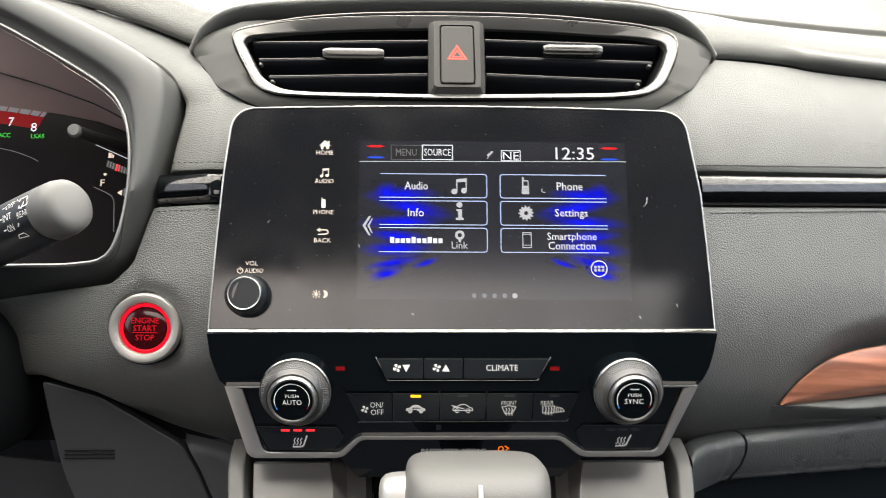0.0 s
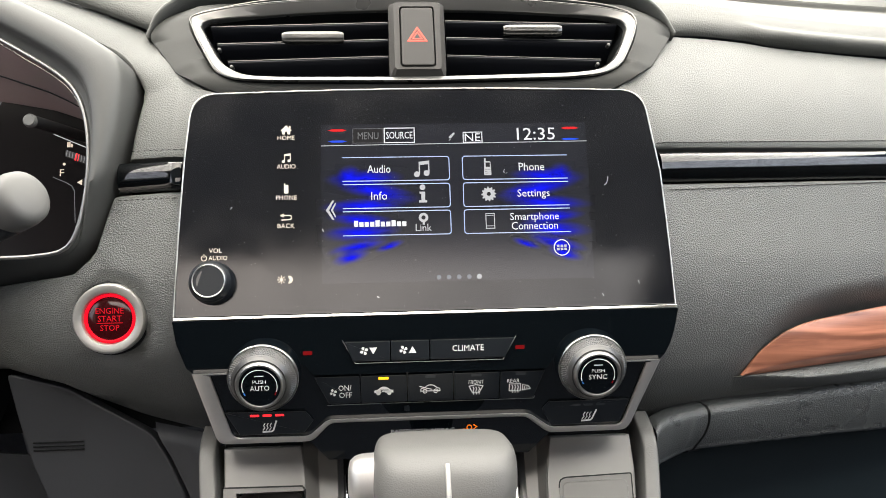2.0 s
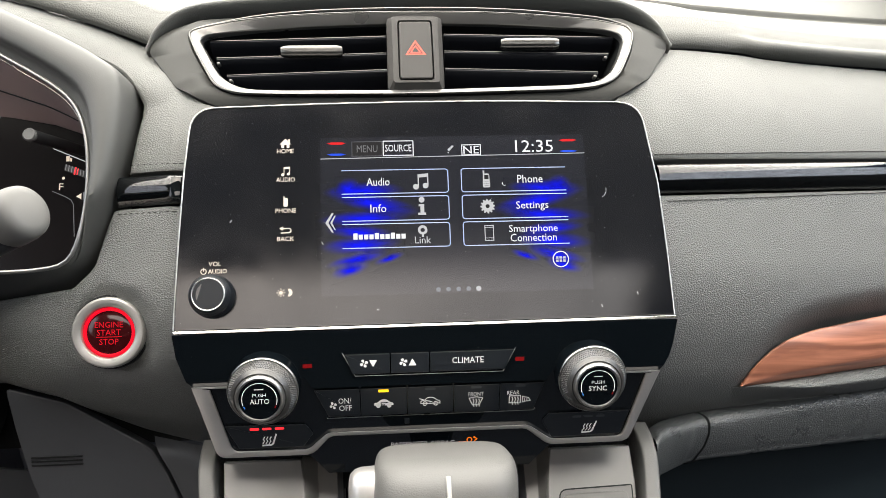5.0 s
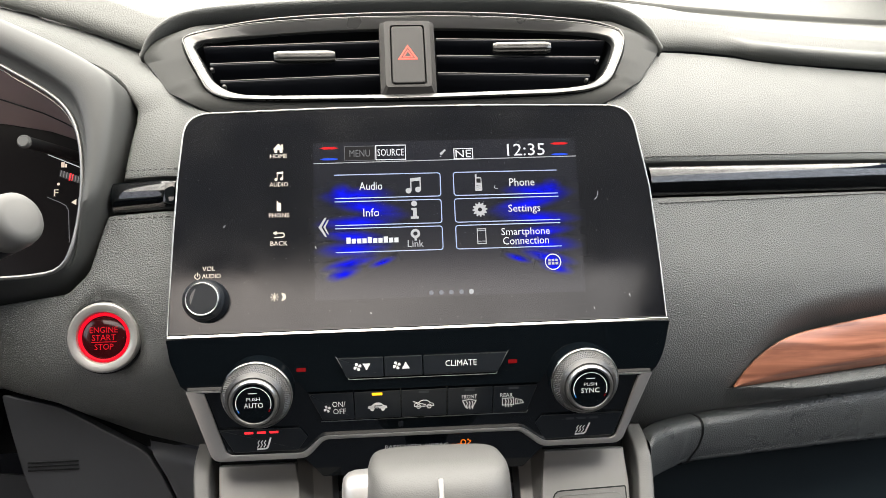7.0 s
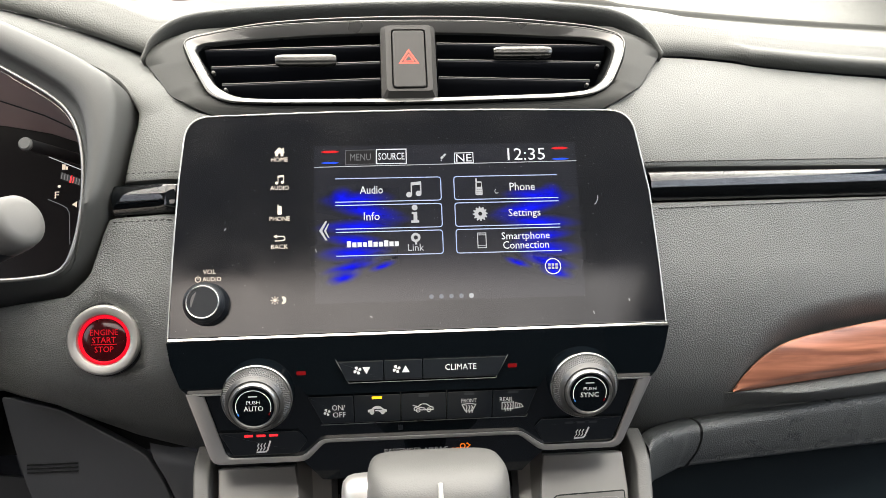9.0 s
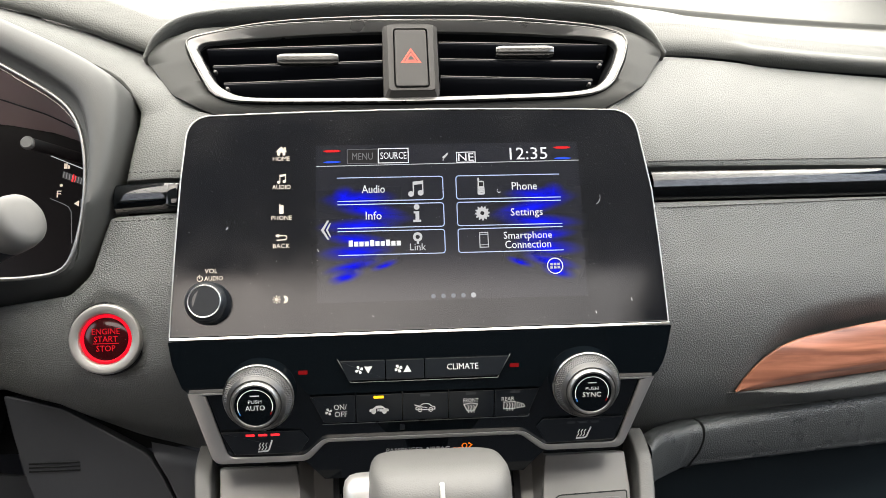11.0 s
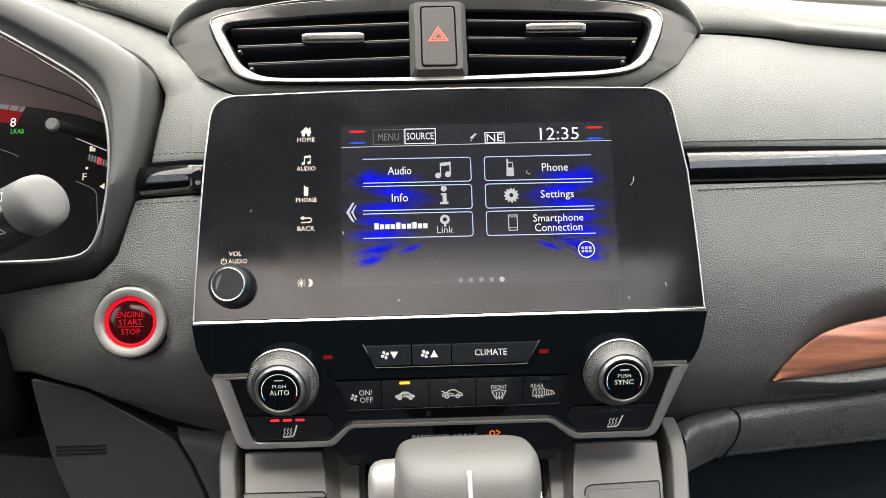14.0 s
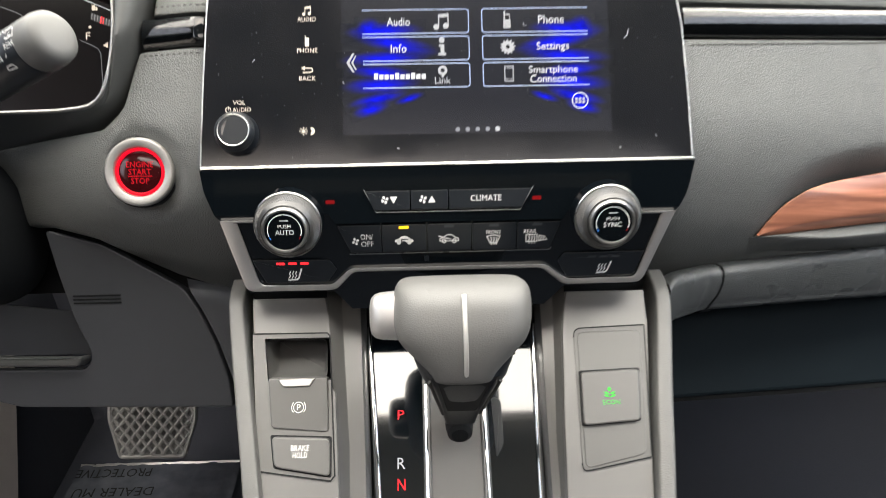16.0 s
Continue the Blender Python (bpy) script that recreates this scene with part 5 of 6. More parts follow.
row_x = [(-63.4, -38.3), (-37.7, -11.9), (-11.3, 14.3), (14.9, 40.6), (41.2, 66.4)]
keys = []
for k, (x0, x1) in enumerate(row_x):
    low0, low1 = (x0 + 7.4 if k == 0 else x0), (x1 - 6 if k == 4 else x1)
    keys.append(control("button", [(low0, -67.2), (low1, -67), (x1, -51.9), (x0, -51.9)], low_face, label="black climate key"))
print_lines("button_edge", [[(-57, -67.9), (60.8, -67.6), (61.6, -66.4)]], 0.4, low_face, CHROME, climate, -0.5)
F2 = -1.75
for k, c in enumerate(((-50, -52.9), (-24.9, -53.6), (1.4, -53.4), (27.4, -53.4), (52.6, -53.4))):
    if k:
        print_shapes("lamp" if k == 1 else "indicator", [box_outline(c[0] - 2.9, c[1] - 0.75, c[0] + 2.9, c[1] + 0.75, 0.4, 2)], low_face, AMBER if k == 1 else PLASTIC_DARK, keys[k], F2)
text("ON/", (-46.6, -58.4), 3.0, 7.2, on(low_face, F2), PAINT, keys[0], bold=0.0)
text("OFF", (-46.4, -62.4), 3.0, 7.2, on(low_face, F2), PAINT, keys[0], bold=0.0)
print_shapes("icon", fan(-53.2, -60.8, 1.9), low_face, PAINT, keys[0], F2)


def car(x, z, s):
    body = spline([(-5.4, -0.9), (-5.2, 0.5), (-3.4, 0.9), (-1.4, 2.3), (1.6, 2.3), (3.6, 0.9), (5.2, 0.4), (5.4, -0.9)], 3)
    return [(x + a * s, z + b * s) for a, b in body]


print_shapes("icon", [car(-24.9, -60.8, 1.0), circle(-28, -61.8, 1.3, 10), circle(-21.9, -61.8, 1.3, 10)], low_face, PAINT, keys[1], F2)
print_lines("icon", [[(-22.6, -60.2), (-26.4, -60.2), (-26.4, -61.4), (-24.4, -61.4)]], 0.5, low_face, BUTTON, keys[1], F2 - 0.05)
print_lines("icon", [car(1.4, -60.6, 1.0) + [(-4, -61.5)], circle(-1.7, -61.6, 1.1, 10), circle(4.4, -61.6, 1.1, 10), [(-4.6, -58.8), (-0.6, -60), (2.2, -60.6)]], 0.5, low_face, PAINT, keys[2], F2)


def defrost(x, z, square=False):
    shape = [(x - 3.2, z - 1.9), (x + 3.2, z - 1.9), (x + 3.2, z + 1.9), (x - 3.2, z + 1.9), (x - 3.2, z - 1.9)] if square else [(x - 2, z - 2), (x + 2, z - 2), (x + 3.9, z + 1.6), (x, z + 2.4), (x - 3.9, z + 1.6), (x - 2, z - 2)]
    waves = [[(x + d, z + 1.0), (x + d + 0.5, z), (x + d, z - 1.2), (x + d + 0.4, z - 3.0)] for d in (-1.6, 0, 1.6)]
    return [shape] + waves


text("FRONT", (27.3, -57.3), 2.2, 8.6, on(low_face, F2), PAINT, keys[3], bold=0.0)
print_lines("icon", defrost(27.3, -61.2), 0.5, low_face, PAINT, keys[3], F2)
text("REAR", (48.6, -57.3), 2.2, 7.2, on(low_face, F2), PAINT, keys[4], bold=0.0)
print_lines("icon", defrost(49.6, -61, True), 0.5, low_face, PAINT, keys[4], F2)
print_lines("icon", [[(54, -59.6), (57.4, -60.4), (58.6, -62), (54, -62.6), (54, -59.6)], [(55.2, -60.6), (55.2, -62)], [(56.6, -60.8), (56.6, -62)]], 0.45, low_face, PAINT, keys[4], F2)
# red reflections in the gloss fascia, put in as faintly glowing patches
for x in (-66.4, 52.0):
    print_shapes("red_reflection", [box_outline(x - 2.6, -39.7, x + 2.6, -37.5, 0.5, 2)], up_face, RED_DIM, climate, -0.15)

plate("sensor_slot", box_outline(-13.4, -72.6, -10.6, -69.6, 0.4, 2), low_face, -0.5, 2, 0.2, BUTTON, climate, "small black sensor slot")
# heated seat keys
for side, lit in ((-1, True), (1, False)):
    if side == -1:
        o = [(-107.6, -83.5), (-71.4, -83.5), (-65.4, -76), (-69.6, -70.6), (-114.6, -70)]
        cx, zx = -90.5, -79.3
    else:
        o = [(72.6, -84.0), (112.6, -83.2), (117.6, -69.6), (70, -69.8), (66.2, -74)]
        cx, zx = 94, -79.2
    seat_key = control("heated_seat_key", o, low_face, label="black heated seat key" + (" with three red lamps lit" if lit else ""))
    for k in (-1, 0, 1):
        print_shapes("lamp", [box_outline(cx - 0.6 + 7.0 * k - 2.5, -73.1, cx - 0.6 + 7.0 * k + 2.5, -71.8, 0.3, 2)], low_face, RED if lit else PLASTIC_DARK, seat_key, F2)
    print_lines("icon", [[(cx + 4.2, zx + 3.4), (cx + 2.2, zx - 1.6), (cx + 1.2, zx - 2.4), (cx - 3.6, zx - 2.6)]], 0.95, low_face, PAINT, seat_key, F2)
    print_lines("icon", [[(cx + d + 0.9, zx + 2.2), (cx + d + 0.1, zx + 1.0), (cx + d + 0.6, zx - 0.2), (cx + d - 0.4, zx - 1.5)] for d in (-3.2, -1.4, 0.4)], 0.55, low_face, PAINT, seat_key, F2)

text("PASSENGER AIRBAG", (-3, -84.7), 2.6, 37, on(low_face, -0.15), PAINT_DIM, climate, bold=0.0)
text("OFF", (20.5, -85.6), 2.6, 7, on(low_face, -0.15), ORANGE, climate, bold=0.0)
print_lines("airbag_lamp", [circle(24.2, -83.6, 1.4, 12) + [(25.6, -83.6)], [(26.4, -85), (28.6, -83.2), (27.2, -82.4)], [(26.6, -82.2), (27, -82)]], 0.6, low_face, ORANGE, climate, -0.15)

# temperature dials
def dial_knob(x, z, word, label):
    t = (22, 0)
    c = (x, 1.5, z)
    m = Matrix.Translation(c) @ Euler((radians(t[0]), 0, radians(t[1]))).to_matrix().to_4x4()
    knob = thing("temperature_dial", c, label, "dial", "temperature dials")
    turned("base_ring", [(18.4, -4.9), (19.2, -4.4), (19.8, 6)], c, GLOSS, knob, tilt=t)
    turned("bright_ring", [(18.5, -6.0), (18.9, -6.4), (19.25, -5.9), (19.25, -4.6)], c, CHROME, knob, "bright chrome ring", tilt=t)
    turned("collar", [(15.4, -12.9), (15.8, -12.5), (18.3, -6.6), (18.5, -5.2)], c, KNURL, knob, "knurled metal grip", tilt=t)
    # fine diamond knurling on the cone, one mesh
    bm = bmesh.new()
    for ring in range(5):
        f = ring / 4
        r, y = 16.1 + 2.0 * f, -11.8 + 4.7 * f
        for k in range(84):
            a = 2 * math.pi * (k + 0.5 * (ring % 2)) / 84
            u, w, nrm = Vector((-math.sin(a), 0, math.cos(a))), Vector((math.cos(a) * 0.45, 0.89, math.sin(a) * 0.45)), Vector((math.cos(a) * 0.89, -0.45, math.sin(a) * 0.89))
            p = Vector((r * math.cos(a), y, r * math.sin(a)))
            ring_v = [bm.verts.new(m @ (p + q)) for q in (u * 0.6, w * 0.62, u * -0.6, w * -0.62)]
            apex = bm.verts.new(m @ (p + nrm * 0.42))
            for i in range(4):
                bm.faces.new((ring_v[i], ring_v[(i + 1) % 4], apex))
    tagged(part("knurling", bm, KNURL, knob, "fine diamond knurling", smooth=False), kind="stuff")
    turned("grip_ring", [(13.3, -14.6), (14.0, -14.9), (15.4, -13.2), (15.5, -12.4)], c, KNURL, knob, "smooth metal ring", tilt=t)
    turned("cap_ring", [(11.1, -16.6), (11.4, -17.2), (12.1, -17.4), (12.7, -16.9), (13.2, -15.4), (13.3, -14)], c, DIAL_RING, knob, "silver ring round the cap", tilt=t)
    cap = turned("cap", [(0.3, -16.8), (10.9, -16.8), (11.1, -16.3)], c, GLOSS, knob, "glossy black cap", tilt=t)

    def spot(px, pz):
        return m @ Vector((px, -16.95, pz))

    text("PUSH", (0, 2.5), 1.9, 7.0, spot, PAINT, cap, bold=0.0)
    text(word, (0, -1.0), 2.8, 10.2, spot, PAINT, cap, bold=0.0)
    for mat, a0, a1 in ((PAINT, -20, 200),):
        bm = bmesh.new()
        for k in range(30):
            a, b = radians(a0 + (a1 - a0) * k / 30), radians(a0 + (a1 - a0) * (k + 1) / 30)
            bm.faces.new([bm.verts.new(spot(r * math.cos(q), r * math.sin(q))) for r, q in ((9.0, a), (9.0, b), (9.45, b), (9.45, a))])
        part("scale", bm, mat, cap, smooth=False)
    for mat, a0 in ((BLUE_MARK, 203), (RED_DIM, -32)):
        bm = bmesh.new()
        for k in range(2):
            a, b = radians(a0 + 4.6 * k), radians(a0 + 4.6 * (k + 1))
            bm.faces.new([bm.verts.new(spot(r * math.cos(q), r * math.sin(q))) for r, q in ((8.9, a), (8.9, b), (9.5, b), (9.5, a))])
        part("scale_end", bm, mat, cap, smooth=False)
    bm = bmesh.new()
    bm.faces.new([bm.verts.new(spot(px, pz)) for px, pz in ((-2.4, 5.5), (2.4, 5.5), (2.4, 6.1), (-2.4, 6.1))])
    part("indicator", bm, PAINT_DIM, cap, smooth=False)
    return knob


dial_knob(-90.0, -49.4, "AUTO", "knurled metal temperature dial with a black auto cap")
dial_knob(91.8, -49.0, "SYNC", "knurled metal temperature dial with a black sync cap")

# ---- engine start button ----
start = thing("start_button", (-182, 30, -15), "round red-lit engine start button in a silver bezel", "push button")
c, t = (-183.2, 27.5, -14.4), (9, 3)
turned("bezel", [(14.6, 2), (14.7, -2.6), (15.2, -3.6), (17.2, -4.6), (19.4, -4.4), (20.3, -3.4), (20.6, -1.5), (20.6, 8)], c, BEZEL, start, "brushed silver bezel", tilt=t, sides=64, cap=False)
turned("seat_ring", [(20.6, 0.6), (21.8, 1.6), (22, 9)], c, BLACK, start, tilt=t, sides=64, cap=False)
ring = bmesh.new()
m = Matrix.Translation(c) @ Euler((radians(t[0]), 0, radians(t[1]))).to_matrix().to_4x4()
loft(ring, [[m @ Vector((r * math.cos(a), y, r * math.sin(a))) for a in (2 * math.pi * k / 64 for k in range(64))] for r, y in ((14.5, 0.5), (14.4, -1.6), (13.9, -2.2), (13.2, -2.3), (12.7, -2.0), (12.5, -1.0))], closed=True)
part("lit_ring", ring, RED_RING, start, "glowing red ring")
lens = turned("lens", [(0.3, -1.9), (6.0, -1.8), (11.4, -1.5), (12.5, -1.0)], c, RED_LENS, start, "dark red lens", tilt=t)
for body, z, w in (("ENGINE", 4.5, 15.6), ("START", 0.0, 13.2), ("STOP", -5.4, 10.6)):
    text(body, (0, z), 3.4, w, lambda px, pz: m @ Vector((px, -2.05, pz)), RED_TEXT, lens, bold=0.0)
bm = bmesh.new()
bm.faces.new([bm.verts.new(m @ Vector((px, -2.05, pz))) for px, pz in ((-7.2, -2.8), (7.2, -2.8), (7.2, -2.4), (-7.2, -2.4))])
part("rule", bm, RED_TEXT, lens, smooth=False)

# ---- centre console ----
console = thing("centre_console", (0, 0, -230), "grey centre console with padded sides and satin plastic panels", "console")
# the padded sides rise from the console to the fascia
wall_section = [(-6.2, -16), (-5.8, -8), (-5.4, 0), (-5.0, 3.6), (-4.4, 5.4), (-3, 6), (0, 6.2), (3, 6), (4.2, 5.4), (4.9, 3.8), (5.2, 0), (5.4, -12), (5.4, -50), (5.4, -160)]
side_lines = {1: [(110, -260), (122, -185), (126.5, -155), (134.3, -109.6), (136, -94), (137, -80)], -1: [(101, -260), (116, -177), (124.7, -130), (129.8, -99.5), (132, -80)]}
for side in (-1, 1):
    rows = []
    for x, z in spline(side_lines[side], 6):
        depth = console_face(0, z) + 14 * max(0.0, (z + 100) / 20) ** 2
        rows.append([(side * (x + u), depth - v, z) for u, v in spline(wall_section, 3)])
    part("side_bolster", loft(bmesh.new(), rows), BOLSTER, console, "padded side of the console")
    # satin panel between the bolster and the gate
    panel_o = [(125.6, -93), (124.8, -113), (118.7, -155.7), (112.4, -206), (104, -260), (60, -260), (66, -170), (71, -118), (74, -100), (76, -93)]
    if side == -1:
        panel_o = [(121.6, -93), (119.2, -114), (115.3, -147), (109, -193), (98, -260)] + [(60, -260), (66, -170), (67.6, -150), (71.5, -142.2), (108, -142.2), (112.2, -117), (72, -117), (73.5, -104), (76, -93)]
    plate("side_panel", [(side * x, z) for x, z in panel_o], console_face, 0, 10, 0.8, PLATE, console, "satin grey plastic panel")
    # stepped edges down to the gate
    rows = []
    for z in np.linspace(-88, -262, 30):
        f = (-88 - z) / 174
        outer_x = 75.5 - 9.5 * min(1, f * 1.9) - 6 * max(0, f - 0.5)
        inner_x = 60 - 4.5 * f if side == 1 else 53.5 - 8 * f
        cy, gy = console_face(0, z), gate_face(0, z)
        rows.append([(side * (outer_x + (inner_x - outer_x) * u), cy + (gy - cy) * v, float(z)) for u, v in ((0, 0.02), (0.05, 0.08), (0.26, 0.4), (0.34, 0.45), (0.88, 0.5), (0.94, 0.6), (1.0, 1.0))])
    part("gate_slope", loft(bmesh.new(), rows), PLATE, console, "satin grey slope beside the shift gate", sharp=25)
bm = bmesh.new()
slab(bm, [(-128, -80), (132, -80), (132, -100), (-128, -100)], lambda x, z: 60 + (z + 80) * -0.5, 0, 20, 0)
part("top_recess", bm, BLACK, console)
plate("core", [(-130, -93), (134, -93), (108, -262), (-102, -262)], lambda x, z: max(console_face(x, z), gate_face(x, z)) + 14, 0, 120, 0, BLACK, console)

# shift gate
gate = thing("shift_gate", (5, 40, -230), "piano-black shift gate with chrome rails and lit gear letters", "shift gate")
plate("gloss_plate", [(-51, -116), (60, -116), (56, -262), (-44, -262)], gate_face, 0, 8, 0, GATE_GLOSS, gate, "piano-black plate")
for x0, x1 in ((-50.6, -40.5), (57.2, 52.0)):
    part("chrome_rail", tube(bmesh.new(), [(x0 + (x1 - x0) * k / 10, gate_face(0, -114 - 14.8 * k) - 1.2, -114 - 14.8 * k) for k in range(11)], 1.9, sides=10), BRIGHT, gate, "chrome rail")
rows = [[(x, gate_face(0, z) + dy, z) for x, dy in ((-16.5, -0.5), (-15.5, -3.5), (-12.5, -4.2), (-11.5, -2.2), (19, -2.2), (20, -4.2), (23, -3.5), (24.2, -0.5))] for z in np.linspace(-140, -262, 20)]
part("slot_frame", loft(bmesh.new(), rows), PLATE, gate, "grey shift slot cover", sharp=25)
for x in (-14.5, 21.8):
    part("slot_chrome", tube(bmesh.new(), [(x, gate_face(0, z) - 3.8, z) for z in (-150, -200, -262)], 1.0, sides=8), BRIGHT, gate, "thin chrome line")
plate("slot_cap", rounded([(-16.5, -150), (-12, -132), (20, -132), (24.5, -150)], 5), gate_face, -4, 2, 1, BLACK, gate)
plate("release_cover", rounded([(28, -126), (44.5, -126), (44.5, -133), (28, -133)], 0.8), gate_face, -0.8, 2, 0.3, BLACK, gate, "small black release cover")
for body, z, mat, w in (("P", -167.4, RED, 4.6), ("R", -194.8, UI_ICON, 5.4), ("N", -206.3, RED, 5.4), ("D", -218, UI_ICON, 5.4)):
    text(body, (-30.2, z), 6.2 if body != "P" else 5.4, w * 0.88, on(gate_face, -0.2), mat, gate, bold=0.0)
plate("letter_window", rounded([(26.5, -158), (33, -160), (33, -186), (27.5, -194)], 3), gate_face, -1.6, 1, 0.6, BUTTON, gate)

# gear selector
lever = thing("gear_selector", (6, 45, -182), "leather-wrapped gear selector knob with a silver button", "gear lever")
rows = []
for z, hw, y0, y1, cx in ((-83, 26, -40, -12, 5.4), (-83.7, 30.5, -50, -4, 5.4), (-85.8, 33.6, -57, 3, 5.4), (-90, 35.2, -62, 8, 5.4), (-98, 35.6, -66, 10, 5.4), (-108, 35.2, -67.5, 9, 5.0), (-116, 32.4, -67, 6, 4.8), (-123.5, 25.6, -65, 2, 4.6), (-131, 18.4, -62, -3, 4.6), (-136, 15, -59, -6, 4.6), (-137.2, 12, -56, -8, 4.6)):
    ym, hy = (y0 + y1) / 2, (y1 - y0) / 2
    ring = []
    for k in range(48):
        a = 2 * math.pi * k / 48
        ca, sa = math.cos(a), math.sin(a)
        ring.append((cx + hw * math.copysign(abs(ca) ** 0.46, ca), ym + hy * math.copysign(abs(sa) ** 0.55, sa), z))
    # the crown rises towards the dash
    ring = [(px, py, pz + 0.085 * (py + 22) * max(0.0, min(1.0, (pz + 100) / 14))) for px, py, pz in ring]
    rows.append(ring)
smooth_rows = [[tuple(p) for p in col] for col in zip(*[spline(list(col), 4) for col in zip(*rows)])]
knob = part("knob", loft(bmesh.new(), smooth_rows, closed=True, cap=True), KNOB_LEATHER, lever, "grey leather-wrapped knob", sharp=60)
front = along([(-136.5, -56), (-131, -62), (-124, -65), (-116, -67), (-108, -67.5), (-98, -66), (-93, -64), (-89, -62)])
part("silver_inlay", tube(bmesh.new(), [(5.6 - 0.012 * (z + 135), front(z) - 0.3, z) for z in np.linspace(-135.6, -93, 12)], 1.2, sides=8, squash=0.6), INLAY, knob, "narrow silver inlay")
rows = []
for x, hz, hy in ((-42.4, 7.0, 8), (-41.8, 9.4, 11), (-39.8, 11.4, 13.6), (-36.5, 12.4, 15), (-26, 13, 16)):
    rows.append([(x, -32 + hy * math.copysign(abs(math.cos(a)) ** 0.7, math.cos(a)), -103 + hz * math.copysign(abs(math.sin(a)) ** 0.7, math.sin(a))) for a in (2 * math.pi * k / 32 for k in range(32))])
part("release_button", loft(bmesh.new(), rows, closed=True, cap=True), SILVER, knob, "satin silver release button")
rows = []
for z, hw, ym, hy in ((-119, 27.0, -36, 16), (-126, 25.2, -35, 19), (-134, 21.8, -33, 21), (-140, 18.6, -25, 20), (-148, 14.8, -13, 16), (-156, 11.8, 0, 12), (-162, 10.0, 10, 10), (-167, 8.6, 15, 9)):
    ring = []
    for k in range(32):
        a = 2 * math.pi * k / 32
        ca, sa = math.cos(a), math.sin(a)
        ring.append((5.2 + hw * math.copysign(abs(ca) ** 0.5, ca), ym + hy * math.copysign(abs(sa) ** 0.5, sa), z))
    rows.append(ring)
neck = part("neck", loft(bmesh.new(), rows, closed=True, cap=True), BUTTON, lever, "tapering black neck")
neck_front = along([(-164, 2), (-162, 0), (-156, -12), (-148, -29), (-140, -45), (-134, -54), (-126, -54)])
plate("neck_inset", rounded([(-8.6, -136), (19, -136), (13.2, -157), (-2.8, -157)], 1.2), lambda x, z: neck_front(z), -0.9, 3, 0.4, BLACK, neck, "recessed black front of the neck")
for x0, x1 in ((-12.6, -5.2), (23, 15.6)):
    part("neck_edge", tube(bmesh.new(), [(x0 + (x1 - x0) * k / 6, neck_front(-136 - 3.8 * k) - 0.6, -136 - 3.8 * k) for k in range(7)], 0.9, sides=8), VENT, neck)
turned("collar", [(5, -12), (7.4, -10), (8.4, -4), (8.6, 8)], (5.4, 34, -170), BLACK, lever, "black lever collar", tilt=(35, 0))

# ---- parking brake module ----
park = thing("parking_brake_switch", (-92, 15, -196), "grey electric parking brake switch above a brake hold key", "switch")
plate("surround", [(-110, -189.4), (-70, -195.4), (-66.8, -193), (-70.2, -142), (-108, -142), (-111.8, -117.3), (-73, -117.3), (-73.2, -115.4), (-75, -114.5), (-119.6, -114.2)], console_face, -0.4, 0.3, 0, SWITCH, park, "grey switch surround")
print_lines("surround_gap", [[(-119.6, -114.2), (-74, -114.6), (-72.2, -116.4), (-66.6, -193), (-69, -195.6), (-110, -189.6)]], 0.85, console_face, BLACK, park, -0.55)
rows = []
o = rounded([(-107.4, -141.5), (-72.6, -141.5), (-73.6, -118), (-111, -117.6)], 5)
for d, off in ((0, -0.6), (0.3, 1), (1.0, 9), (1.7, 15), (2.4, 18.6), (3.2, 20)):
    rows.append([(x, console_face(x, z) + (off * (0.5 + 0.042 * (z + 141.5)) if off > 1 else off), z) for x, z in (inset(o, d) if d else o)])
bm = loft(bmesh.new(), rows, closed=True)
bm.faces.new([v for v in bm.verts][-len(o):])
part("finger_well", bm, SWITCH, park, "hollow finger well", sharp=30)
lever_key = plate("switch", rounded([(-104, -167.4), (-70.8, -170.4), (-72.4, -140), (-107.2, -139.8)], [2.5, 2.5, 1.6, 1.6]), lambda x, z: console_face(x, z) - 0.12 * (z + 170), -1.2, 6, 0.7, SWITCH, park, "grey pull switch")
plate("silver_tab", rounded([(-98, -144.6), (-82.4, -144.6), (-79.4, -140), (-101.4, -140)], 0.8), lambda x, z: console_face(x, z) - 0.12 * (z + 170), -2.4, 2, 0.6, SILVER, park, "silver finger tab")


def key_face(x, z):
    return console_face(x, z) - 0.12 * (z + 170)


print_lines("icon", [circle(-88.6, -156.3, 2.9, 24) + [(-85.7, -156.3)], circle(-88.6, -156.3, 4.0, 10, 140, 220), circle(-88.6, -156.3, 4.0, 10, -40, 40)], 0.42, key_face, PAINT, lever_key, -1.35)
text("P", (-88.5, -156.3), 3.2, 2.2, on(key_face, -1.35), PAINT, lever_key, bold=0.0)
plate("hold_gap", rounded([(-101.4, -188.4), (-68.4, -194), (-69, -172.6), (-104.4, -171)], 1.5), console_face, -0.5, 1, 0, BLACK, park)
hold = plate("hold_key", rounded([(-100.7, -187.6), (-69, -193), (-69.8, -173.4), (-103.4, -171.8)], 3), console_face, -2.4, 3, 0.9, SWITCH, park, "grey brake hold key")
text("BRAKE", (-86.6, -177.9), 3.0, 10.4, on(console_face, -2.55), PAINT, hold, bold=0.0)
text("HOLD", (-86.4, -181.6), 3.0, 8.2, on(console_face, -2.55), PAINT, hold, bold=0.0)

